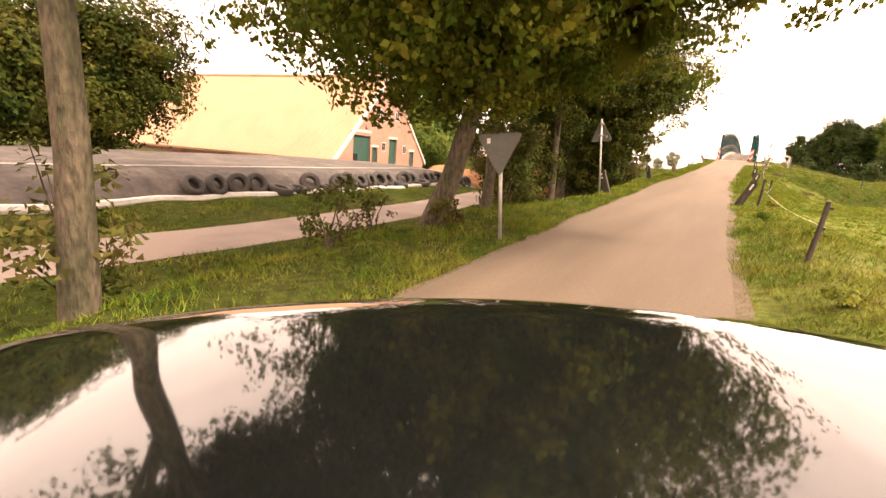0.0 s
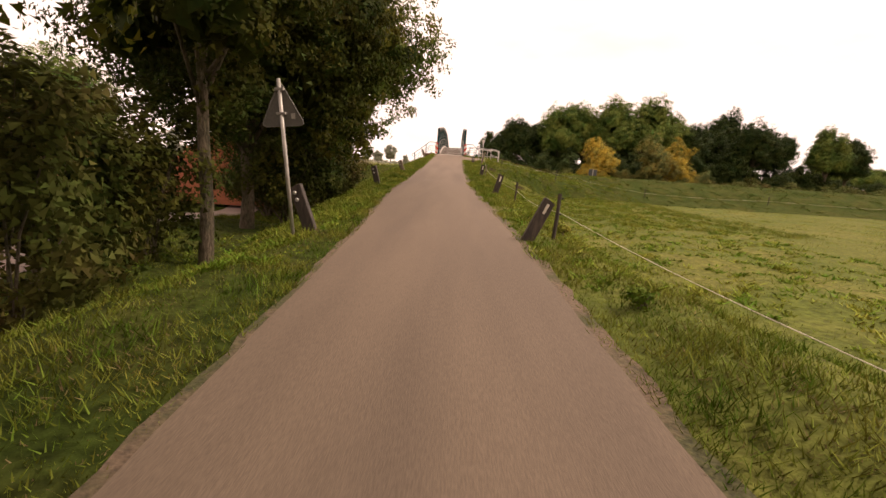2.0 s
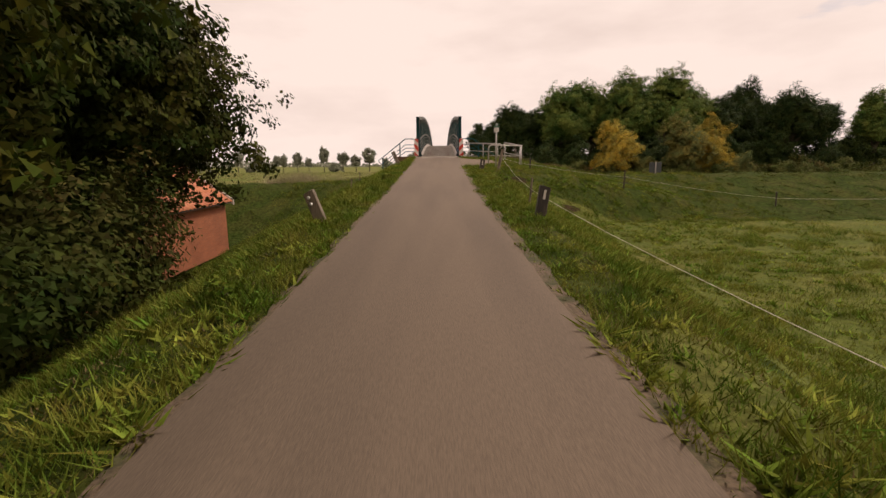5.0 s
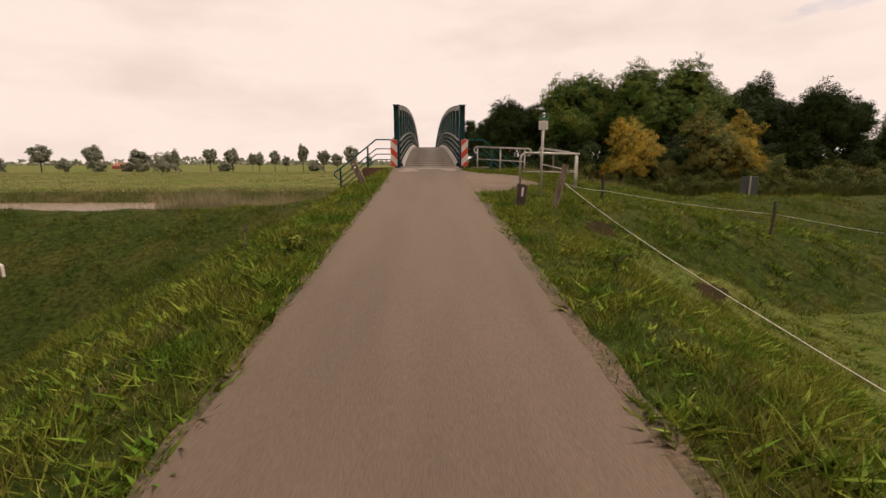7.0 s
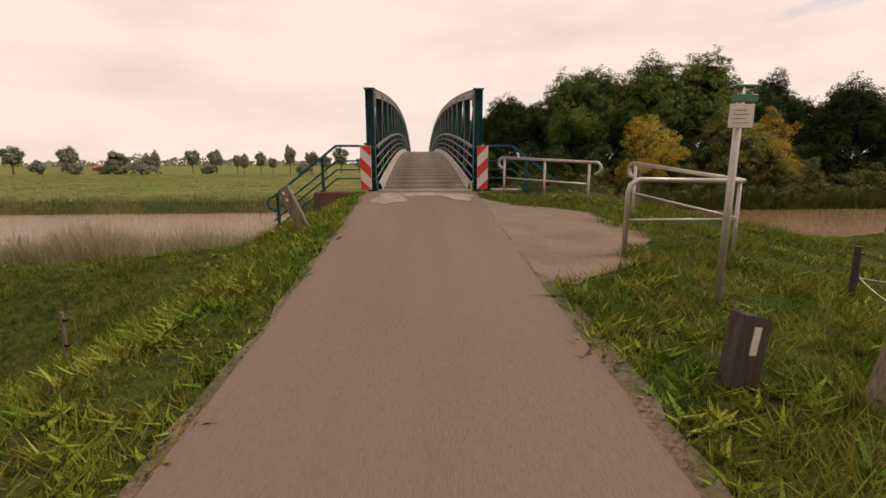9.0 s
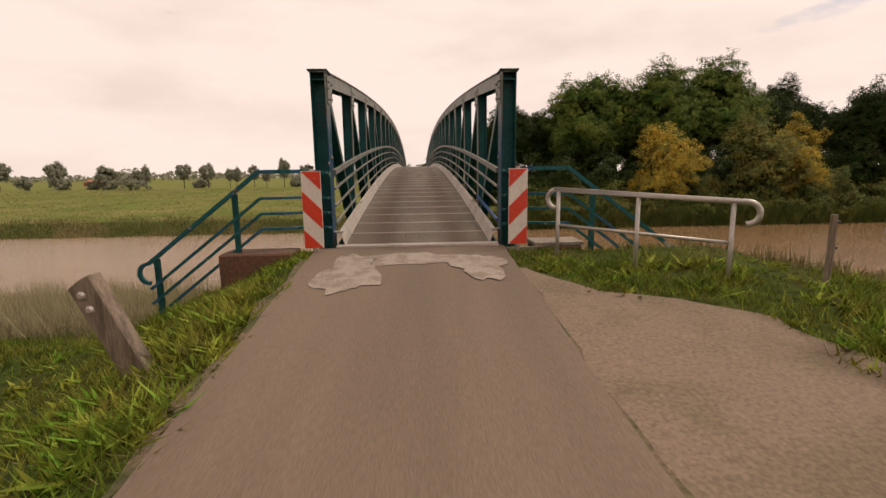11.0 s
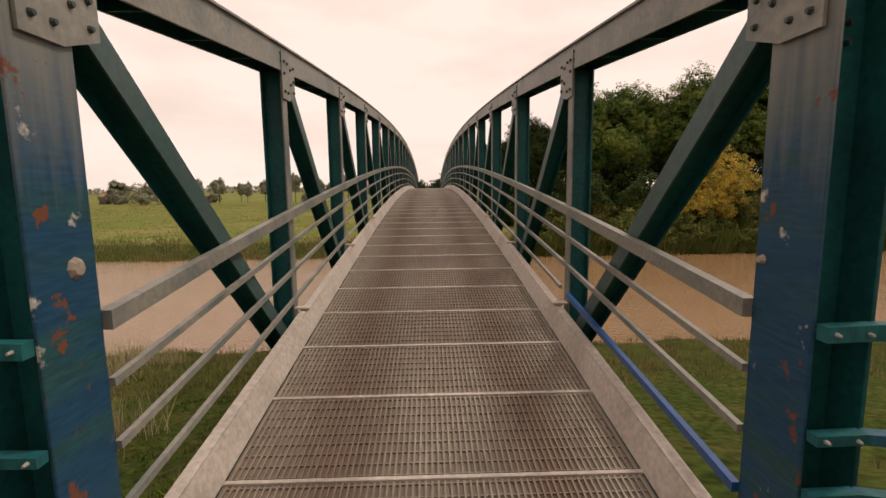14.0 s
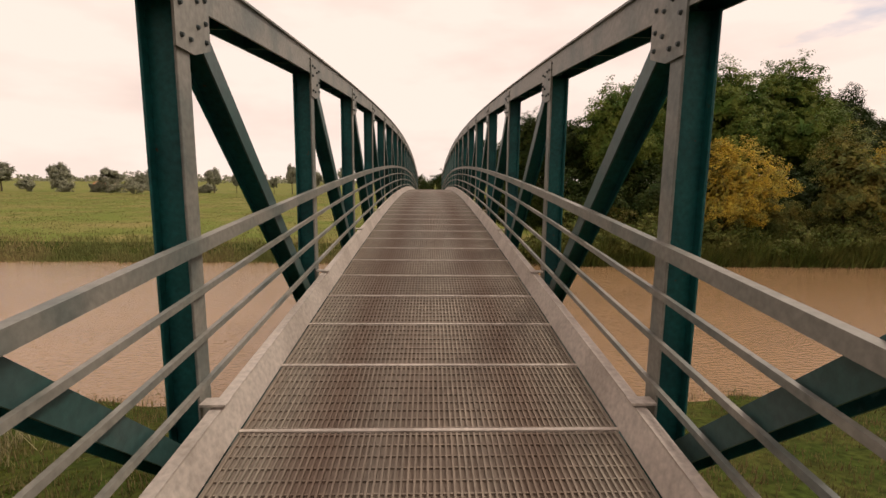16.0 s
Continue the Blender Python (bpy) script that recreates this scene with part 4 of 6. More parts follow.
corner = Vector((2.72, -8.56, ground_z(2.52, -8.56) + 0.52))
tape(tops + [corner], "fence_wire", "white electric fence tape beside the road")
tape([corner] + dike_tops, "fence_wire", "white electric fence tape along the dike foot")


def yield_sign(x, y, z, h, lean, side, label):
    """A triangular sign seen from behind on a pole."""
    ob = thing("road_sign", label, "road sign", (x, y, z), "signs seen from behind")
    ob.matrix_world = pose(x, y, z, 0, lean, 0)
    pole = part("pole", tube(bmesh.new(), [(0, 0, -0.35), (0, 0, h)], 0.03, 12), M_GALV, ob, smooth=True)
    w, r = (0.40 if side else 0.34), 0.05
    tri = [(-w, h - 0.02), (w, h - 0.02), (0, h - 0.68)] if side else [(-w, h - 0.68), (0, h - 0.02), (w, h - 0.68)]
    face = -0.052 if side else 0.036
    bm = bmesh.new()
    ring = []
    for k in range(3):
        p, a, b = Vector(tri[k]), Vector(tri[k - 1]), Vector(tri[(k + 1) % 3])
        ring += [p + (a - p).normalized() * r * 1.5, p + ((a - p).normalized() + (b - p).normalized()) * r * 0.45, p + (b - p).normalized() * r * 1.5]
    fr, bk = [bm.verts.new((p.x, face, p.y)) for p in ring], [bm.verts.new((p.x, face + 0.014, p.y)) for p in ring]
    bm.faces.new(fr); bm.faces.new(bk[::-1])
    for k in range(9):
        bm.faces.new((fr[k], bk[k], bk[(k + 1) % 9], fr[(k + 1) % 9]))
    bmesh.ops.recalc_face_normals(bm, faces=bm.faces[:])
    plate = part("plate", bm, M_GREYBACK, ob)
    loop = [(p.x * 0.985, face - 0.003, p.y) for p in ring]
    part("rim", tube(bmesh.new(), loop + loop[:1], 0.011, 6), M_GREYBACK, plate, "folded metal rim")
    for dz in (-0.15, -0.5):
        part("clamp", box(bmesh.new(), (-0.07, -0.035, h + dz - 0.02), (0.07, 0.036, h + dz + 0.02), None, 0.005), M_GALV, pole)
    x0, z0 = (-0.22, h - 0.16) if side else (0.13, h - 0.58)
    part("sticker", box(bmesh.new(), (x0, face - 0.006, z0), (x0 + 0.06, face - 0.001, z0 + 0.08)), M_ALU, plate, "small pale sticker")
    return ob


yield_sign(-0.98, -46.35, ground_z(-0.98, -46.35), 1.70, -5.5, True, "grey back of a triangular sign on a galvanised pole")
yield_sign(-1.80, -37.9, ground_z(-1.80, -37.9), 2.36, -6, False, "grey back of an upright triangular sign on a tall pole")
info = thing("information_sign", "small white and green notice on a galvanised pole", "sign", (2.62, -6.9, ground_z(2.62, -6.9)))
part("pole", tube(bmesh.new(), [(0, 0, -0.3), (0.02, 0, 1.95)], 0.032, 12), M_GALV, info, smooth=True)
pl = part("plate", box(bmesh.new(), (-0.10, -0.05, 1.56), (0.12, -0.036, 1.76), None, 0.004), M_WHITE, info)
for k in range(4):
    part("text_bar", box(bmesh.new(), (-0.07, -0.053, 1.60 + k * 0.035), (0.08 - 0.03 * (k % 2), -0.0505, 1.604 + k * 0.035)), M_INK, pl)
part("header_plate", box(bmesh.new(), (-0.09, -0.05, 1.775), (0.14, -0.036, 1.84), None, 0.004), M_SIGNGREEN, info, "green plate")
part("cap", box(bmesh.new(), (-0.06, -0.06, 1.90), (0.15, 0.06, 1.92), None, 0.004), M_SIGNGREEN, info)
cab = thing("notice_board", "grey back of a notice board on the dike crest", "notice board", (14.1, 2.1, ground_z(14.1, 2.1)))
part("board", box(bmesh.new(), (-0.40, 0.0, 0.03), (0.40, 0.05, 1.17), None, 0.01), M_BOARDBACK, cab)
part("post", box(bmesh.new(), (-0.035, -0.06, -0.4), (0.035, -0.002, 1.20), None, 0.006), M_GALV, cab)

# ---------------------------------------------------------------- trees and shrubs


def leaves_mesh(name, centres, sigma, per, size, mat, seed, flat=0.75, normal_up=0.4, three=False, mids=None):
    """Many small leaves round the given clump centres."""
    rng = np.random.default_rng(seed)
    c = np.repeat(np.asarray(centres, float), per, axis=0)
    sg = np.repeat(np.broadcast_to(np.asarray(sigma, float), (len(centres),)), per)
    u = rng.normal(size=c.shape); u /= np.linalg.norm(u, axis=1)[:, None]
    p = c + u * (rng.random(len(c)) ** 0.45 * 1.55)[:, None] * sg[:, None] * np.array([1, 1, flat])
    n = len(p)
    out = p - np.asarray(centres, float).mean(axis=0)
    out /= np.linalg.norm(out, axis=1)[:, None] + 1e-6
    if mids is not None:
        lob = p - np.repeat(mids, per, axis=0)
        lob /= np.linalg.norm(lob, axis=1)[:, None] + 1e-6
        out = 0.45 * out + 0.9 * lob
    d = 0.45 * rng.normal(size=(n, 3)) + 0.75 * out + 0.3 * u; d[:, 2] += normal_up
    d /= np.linalg.norm(d, axis=1)[:, None]
    t = np.cross(d, rng.normal(size=(n, 3))); t /= np.linalg.norm(t, axis=1)[:, None]
    b = np.cross(d, t)
    s = size * rng.uniform(0.6, 1.35, n)[:, None]
    v = np.stack([p - t * s * 0.8, p - b * s * 0.62 + t * s * 0.08, p + t * s * 0.8, p + b * s * 0.62 + t * s * 0.08], 1).reshape(-1, 3)
    c = 4
    if three:
        c = 3
        v = np.stack([p - t * s * 0.75 - b * s * 0.5, p - t * s * 0.55 + b * s * 0.6, p + t * s * 0.95], 1).reshape(-1, 3)
    me = bpy.data.meshes.new(name)
    me.vertices.add(c * n); me.loops.add(c * n); me.polygons.add(n)
    me.vertices.foreach_set("co", v.ravel())
    me.loops.foreach_set("vertex_index", np.arange(c * n, dtype=np.int32))
    me.polygons.foreach_set("loop_start", np.arange(0, c * n, c, dtype=np.int32))
    me.update(calc_edges=True)
    me.materials.append(mat)
    return me


def crown_points(rng, centre, rx, rz, lobes, per_lobe, lobe_r=(0.34, 0.52), low=-0.75):
    """Clump centres on the surfaces of overlapping lobes of a crown."""
    pts, mids, own = [], [], []
    for k in range(lobes):
        u = rng.normal(size=3); u /= np.linalg.norm(u)
        u[2] = max(u[2], low)
        q = np.array(centre) + u * np.array([rx, rx, rz]) * rng.uniform(0.45, 0.72)
        r = rng.uniform(*lobe_r)
        mids.append(q)
        own += [q] * per_lobe
        w = rng.normal(size=(per_lobe, 3)); w /= np.linalg.norm(w, axis=1)[:, None]
        pts.append(q + w * np.array([rx, rx, rz]) * r * (rng.random((per_lobe, 1)) ** 0.35) * 1.08)
    return np.concatenate(pts), mids, np.array(own)


def tree(name, label, at, trunk_r, trunk_h, rx, rz, crown_z, mat, seed, lobes=16, per_lobe=34, per=22, leaf=0.11, sigma=0.28, lean=(0, 0), category="tree", group="", limbs=9, low=-0.75, shift=(0, 0), three=True, lobe_r=(0.34, 0.52)):
    """A tapered trunk with limbs, and a crown of leaves in lobes."""
    rng = np.random.default_rng(seed)
    ob = thing(name, label, category, at, group)
    top = Vector((lean[0], lean[1], trunk_h))
    bm = bmesh.new()
    trunk_pts = [Vector((0, 0, -0.3)), Vector((0, 0, 0.05)), top * 0.35 + Vector((0.04, 0.02, 0)), top * 0.7, top]
    rings = []
    for i, p in enumerate(trunk_pts):
        rr = trunk_r * (1.5, 1.22, 1.0, 0.9, 0.78)[i]
        rings.append([bm.verts.new(p + Vector((math.cos(a), math.sin(a), 0)) * rr * (1 + 0.09 * math.sin(3 * a + seed + i * 0.3) + 0.05 * math.sin(7 * a + i))) for a in np.linspace(0, 2 * math.pi, 14, endpoint=False)])
    for a, b in zip(rings, rings[1:]):
        for k in range(14):
            bm.faces.new((a[k], a[(k + 1) % 14], b[(k + 1) % 14], b[k]))
    centre = (top.x * 1.15 + shift[0], top.y * 1.15 + shift[1], crown_z)
    pts, mids, own = crown_points(rng, centre, rx, rz, lobes, per_lobe, lobe_r, low)
    for k, q in enumerate(mids[:limbs]):
        e = Vector(q)
        s = trunk_pts[3].lerp(top, rng.uniform(0.2, 1.0))
        m = s.lerp(e, 0.5) + Vector((rng.normal() * 0.25, rng.normal() * 0.25, 0.25 * (e - s).length * 0.5))
        tube(bm, [s, s.lerp(m, 0.5), m, m.lerp(e, 0.6), e], trunk_r * rng.uniform(0.30, 0.5), 7, trunk_r * 0.08)
    part("trunk", bm, M_BARK, ob, smooth=True)
    wx, wy, wz = (pts[:, k] + at[k] for k in range(3))
    # no boughs hang into the clear height over the road
    keep = (pts[:, 2] > 0.15) & ~((np.abs(wx - road_x(np.minimum(wy, 0))) < 1.9) & (wz < road_z(np.minimum(wy, 0)) + 2.6) & (wy < 0))
    own, pts = own[keep], pts[keep]
    crown = new("crown", leaves_mesh("crown", pts, sigma, per, leaf, mat, seed + 1, three=three, mids=own))
    crown.parent = ob
    # the dense inside of the crown
    mid = np.array(centre)
    deep = mid + (own[:: max(1, len(own) // 260)] - mid) * 0.78
    inner = new("inner_crown", leaves_mesh("inner_crown", deep, 0.10 * (rx + rz) * 0.5 + 0.15, 5, 0.055 * (rx + rz), mat, seed + 3, three=True))
    inner.parent = ob
    return ob


def shrub(label, x, y, r, h, mat, seed, per=26, clumps=150, leaf=0.06, sigma=0.16, name="shrub", stems=7, group="", low=0.12):
    rng = np.random.default_rng(seed)
    z = ground_z(x, y)
    ob = thing(name, label, "shrub", (x, y, z), group)
    u = rng.normal(size=(clumps, 3)); u /= np.linalg.norm(u, axis=1)[:, None]
    q = u * np.array([r, r, h * 0.5]) * rng.uniform(0.45, 1.0, (clumps, 1)) ** 0.6 + np.array([0, 0, h * 0.55])
    q += 0.32 * r * np.sin(q[:, ::-1] * 2.3 / max(0.5, r * 0.6) + seed)
    q = q[q[:, 2] > low]
    bm = bmesh.new()
    for k in range(stems):
        e = Vector(q[k % len(q)])
        tube(bm, [Vector((rng.normal() * 0.08, rng.normal() * 0.08, -0.1)), Vector((e.x * 0.35, e.y * 0.35, e.z * 0.5)), e], 0.012 + 0.012 * r, 6, 0.004)
    part("branchwork", bm, M_BARK, ob)
    o = new("foliage", leaves_mesh("foliage", q, sigma, per, leaf, mat, seed + 2, three=True)); o.parent = ob
    if r > 1.25:
        c = np.array([0, 0, h * 0.5])
        o = new("inner_foliage", leaves_mesh("inner_foliage", c + (q - c) * 0.60, 0.14 * r, 7, 0.075 * r, mat, seed + 5, three=True)); o.parent = ob
    return ob


G = ground_z
tree("lime_tree", "large leaning lime tree with a broad dark crown over the road", (-2.60, -46.02, G(-2.60, -46.02)), 0.19, 2.9, 6.0, 3.9, 5.0, M_LEAF_OAK, 5, lobes=84, per_lobe=56, per=30, leaf=0.066, sigma=0.21, lean=(0.75, 0.35), low=-0.95, lobe_r=(0.20, 0.32), shift=(0.05, 0.1), three=False)
tree("lime_tree", "slender lime tree with ivy on its trunk beside the verge", (-2.2, -51.65, G(-2.2, -51.65)), 0.125, 3.8, 3.2, 2.5, 6.3, M_LEAF_OAK, 8, lobes=30, per_lobe=60, per=50, leaf=0.064, sigma=0.25, low=-0.4, shift=(-0.8, 0.0))
tree("young_tree", "straight young tree with a grey trunk on the verge", (-2.98, -43.2, G(-2.98, -43.2)), 0.115, 2.6, 3.5, 2.3, 4.15, M_LEAF_OAK, 21, lobes=22, per_lobe=60, per=50, leaf=0.064, sigma=0.25)
ROW = "dense dark broadleaf tree in the row along the bank"
tree("alder_tree", ROW, (-4.0, -36.4, G(-4.0, -36.4)), 0.115, 3.4, 3.2, 3.4, 5.6, M_LEAF_ALDER, 31, lobes=11, per_lobe=24, per=46, leaf=0.058, sigma=0.27, lobe_r=(0.24, 0.42), group="row of trees")
tree("alder_tree", ROW, (-5.4, -31.5, G(-5.4, -31.5)), 0.17, 2.6, 4.5, 4.8, 5.7, M_LEAF_ALDER, 32, lobes=34, per_lobe=60, per=44, leaf=0.074, sigma=0.20, low=-0.62, lobe_r=(0.24, 0.42), group="row of trees")
tree("alder_tree", ROW, (-5.0, -26.8, G(-5.0, -26.8)), 0.26, 3.6, 5.6, 5.4, 6.0, M_LEAF_MID, 33, lobes=40, per_lobe=62, per=40, leaf=0.080, sigma=0.20, lobe_r=(0.24, 0.42), group="row of trees")
tree("alder_tree", ROW, (-8.0, -21.5, G(-8.0, -21.5)), 0.24, 3.4, 4.2, 4.4, 6.2, M_LEAF_ALDER, 34, lobes=34, per_lobe=60, per=44, leaf=0.078, sigma=0.20, lobe_r=(0.24, 0.42), group="row of trees")
tree("alder_tree", ROW, (-8.9, -18.0, G(-8.9, -18.0)), 0.26, 3.4, 5.1, 5.0, 5.6, M_LEAF_ALDER, 35, lobes=60, per_lobe=64, per=40, leaf=0.078, sigma=0.20, three=False, lobe_r=(0.24, 0.42), group="row of trees")
# Shade under the trees is put into most bushes' dark alder colour.
UNDER = "dense leafy undergrowth below the trees on the bank"
for i, (x, y, r, h) in enumerate(((-3.95, -40.5, 1.0, 3.2), (-4.75, -39.2, 0.95, 3.0), (-4.5, -38.5, 0.7, 2.3), (-6.7, -34.2, 0.75, 1.5), (-4.9, -36.6, 1.1, 2.8), (-4.5, -30.8, 1.4, 2.8), (-4.3, -27.6, 1.3, 2.3), (-5.0, -24.6, 1.4, 2.3), (-6.6, -22.4, 1.4, 2.2), (-5.6, -21.7, 1.4, 2.6), (-6.2, -20.3, 1.4, 2.6),
                                  (-6.6, -27.0, 1.6, 3.2), (-7.8, -24.0, 1.8, 3.0))):
    shrub(UNDER, x, y, r, h, M_LEAF_SHRUB if i % 3 == 0 else M_LEAF_ALDER, 60 + i, per=40, clumps=130, leaf=0.066, sigma=0.22, group="undergrowth")
shrub("small loose shrub with reddish green leaves on the verge", -2.45, -48.65, 0.42, 1.0, M_LEAF_SHRUB, 81, per=15, clumps=70, leaf=0.04, sigma=0.08)
shrub("thin sapling with few leaves on the verge", -2.9, -47.3, 0.22, 0.75, M_LEAF_SHRUB, 82, per=9, clumps=28, leaf=0.045, sigma=0.08)
shrub("low green sprouts round a tree foot", -2.15, -46.35, 0.32, 0.45, M_LEAF_SHRUB, 83, per=16, clumps=26, leaf=0.05, sigma=0.07)
shrub("leafy sprouts round a slender trunk", -2.75, -51.5, 0.7, 1.7, M_LEAF_SHRUB, 84, per=16, clumps=60, leaf=0.05, sigma=0.12)
for i, (x, y) in enumerate(((2.75, -36.0), (2.6, -40.5), (2.5, -31.5), (2.35, -24.0), (2.5, -17.0), (2.2, -12.5), (-1.95, -12.0), (-1.9, -24.5), (3.4, -43.0), (3.2, -47.5))):
    shrub("low broad-leaved weeds on the verge", x, y, 0.17 + 0.05 * (i % 3), 0.15 + 0.05 * (i % 2), M_GRASS, 90 + i, per=14, clumps=22, leaf=0.032, sigma=0.05, name="weeds", group="verge weeds", low=0.03)
# farm trees behind the clamp
for i, (x, y, rx, rz, cz) in enumerate(((-24.5, -43.5, 4.8, 4.3, 3.9), (-31, -47, 5.5, 5.0, 5.0), (-20, -49, 3.0, 2.6, 2.9), (-33, -6, 5, 4.5, 5.5), (-27, -12.5, 3.5, 3.2, 4.2))):
    tree("farm_tree", "dark dense tree beside the farm buildings", (x, y, G(x, y)), 0.22, 2.2, rx, rz, cz, M_LEAF_ALDER if i < 3 else M_LEAF_FAR, 110 + i, lobes=30, per_lobe=50, per=34, leaf=0.12, sigma=0.38, group="farm trees")

# woods beyond the river
WOOD = "tall broadleaf tree in the wood beyond the river"
wood = [(22.5, 58, 5.4, 17.0, 0), (28.0, 60, 6.0, 17.8, 0), (34.0, 58, 6.2, 18.6, 2), (40.8, 58.2, 5.8, 19.6, 0), (46.0, 61, 4.8, 17, 0), (14.2, 64, 4.0, 14.2, 1), (19.0, 65, 4.2, 13.8, 1), (9.6, 70, 3.6, 12, 1),
        (51.0, 62, 4.6, 15.0, 1), (56.0, 63, 4.6, 14.5, 1), (71.6, 85.3, 5.2, 22.5, 1), (61.2, 54.5, 4.2, 15.8, 1), (66.5, 58, 4.4, 14.5, 1), (79.0, 84, 5.0, 18.0, 1), (77.5, 56, 3.0, 15.5, 0), (83.0, 57.5, 3.2, 13.5, 1), (100, 84, 5.0, 9, 2), (122, 98, 6, 10, 2),
        # back row, added to block light from behind the wood
        (25.0, 70, 5.0, 14.0, 1), (33.0, 71, 5.5, 14.5, 1), (42.0, 71, 5.5, 14.5, 1), (63.0, 76, 5.5, 15.0, 1)]
for i, (x, y, r, h, k) in enumerate(wood):
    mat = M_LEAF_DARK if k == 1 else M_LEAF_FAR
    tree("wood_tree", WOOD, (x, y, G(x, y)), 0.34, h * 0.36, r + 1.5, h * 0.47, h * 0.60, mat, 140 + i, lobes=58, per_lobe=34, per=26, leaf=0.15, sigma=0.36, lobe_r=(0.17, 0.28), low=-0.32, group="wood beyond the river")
for i, (x, y, r, h) in enumerate(((17, 50, 3.0, 5.0), (22, 50, 3.2, 5.5), (31.5, 50, 3.2, 6), (45, 51, 3.5, 6), (51, 52, 3.6, 6.5), (56, 54, 3.4, 6), (66, 54, 3.4, 5), (73, 58, 3.6, 4.5), (81, 62, 4.0, 4.5), (91, 66, 4.5, 4), (103, 70, 5, 4), (12, 55, 2.6, 4.0), (38, 51, 3.2, 6), (26.8, 50, 3.2, 6), (35, 50.5, 3.0, 6), (41.5, 50, 3.2, 6.5), (28.5, 47, 2.4, 4.5), (33.5, 46.5, 2.2, 4.5))):
    shrub("dense bush at the edge of the wood, its leaves darkened for shade", x, y, r, h, M_LEAF_DARK, 170 + i, per=40, clumps=260, leaf=0.17, sigma=0.42, name="bush", group="wood edge bushes")
# bushes added to close gaps between trunks; their dark colour carries the shade
for i in range(16):
    x, y = 9.0 + 4.3 * i, 55.5 + 1.5 * math.sin(i * 2.2) + (11 if i % 3 == 1 else 0)
    shrub("tall filler bush inside the wood, its leaves darkened for shade", x, y, 3.4 + 0.4 * math.sin(i * 1.7), 7.0 + 0.8 * math.sin(i * 2.9), M_LEAF_DARK, 600 + i, per=30, clumps=200, leaf=0.2, sigma=0.48, name="bush", group="bushes inside the wood", stems=5, low=0.1)
for x, y, r, h, mat, sd, lb in ((26.2, 42.6, 3.2, 8.0, M_LEAF_YELLOW, 190, "rounded willow bush with bright yellow leaves on the bank"), (36.8, 42.8, 3.6, 9.4, M_LEAF_OLIVE, 191, "rounded olive-green willow bush on the bank"),
                                (40.6, 42.6, 3.0, 9.2, M_LEAF_YELLOW, 192, "willow bush turning yellow on the bank"), (31.0, 43.4, 1.8, 3.6, M_LEAF_OLIVE, 193, "low olive willow bush on the bank"), (45.4, 43.4, 1.8, 3.8, M_LEAF_OLIVE, 194, "low olive willow bush on the bank")):
    shrub(lb, x, y, r, h, mat, sd, per=36, clumps=620, leaf=0.095, sigma=0.27, name="willow_bush", stems=12, low=0.3)

# low dark thicket in front of the wood, and bushes along the far bank
THICK = "low grey-green thicket along the foot of the wood"
x, i = 12.5, 0
while x < 118:
    y = 43.6 + 1.1 * math.sin(i * 2.1) + 0.10 * max(0.0, x - 48)
    r = 1.9 + 0.5 * math.sin(i * 1.7) + 0.01 * x
    shrub(THICK, x, y, r, 2.3 + 0.7 * math.sin(i * 2.9), (M_THICKET, M_LEAF_SHRUB, M_THICKET)[i % 3], 400 + i, per=26, clumps=110, leaf=0.15, sigma=0.36, name="thicket_bush", group="thicket by the river", stems=4, low=0.05)
    x += r * 1.25; i += 1

for i, (x, y, r, h) in enumerate(((-3.5, 122, 3.0, 6.5), (1.5, 126, 3.2, 7.5), (6.0, 121, 2.6, 6.0))):
    shrub("dark round bush beyond the far end of the bridge", x, y, r, h, M_LEAF_DARK, 520 + i, per=24, clumps=160, leaf=0.2, sigma=0.42, name="bush", group="bushes beyond the bridge", stems=4, low=0.2)
x, i = 8.5, 0
while x < 75:
    r = 1.15 + 0.3 * math.sin(i * 1.9)
    shrub("leafy green bush in the reed bed by the water", x, 39.3 + 0.5 * math.sin(i * 2.7), r, 2.2 + 0.4 * math.sin(i * 3.3), M_THICKET, 560 + i, per=28, clumps=80, leaf=0.12, sigma=0.30, name="bank_bush", group="bushes in the reed bed", stems=4, low=0.05)
    x += r * 1.5; i += 1
shrub("small orange autumn shrub on the far bank", 22.4, 42.4, 0.8, 2.0, M_LEAF_ORANGE, 195, per=14, clumps=60, leaf=0.07, sigma=0.16, name="autumn_shrub")
# lone trees far over the fields: place across, height and width
ROWT = "distant lone field tree with an open crown"
FIELD_TREES = [(-155, 11.4, 12.7), (-134, 11.7, 10.8), (-116, 9.4, 11.8), (-105, 7.7, 7.1), (-88, 10.2, 8.5), (-79, 9.3, 7.5), (-72, 8.5, 5.6), (-67, 9.2, 4.7), (-63, 8.5, 4.7), (-57, 9.4, 6.6), (-50, 10.8, 5.9),
               (-43, 9.9, 9.4), (-36, 8.6, 5.9), (-31, 10.2, 7.1), (-24, 9.1, 5.6), (-12, 8.0, 6.0), (-3, 8.5, 6.0), (6, 8.0, 6.0), (14, 9, 6.5), (-182, 10.5, 10.0), (-205, 11.0, 11.0), (-240, 11, 11)]
base_trees = []
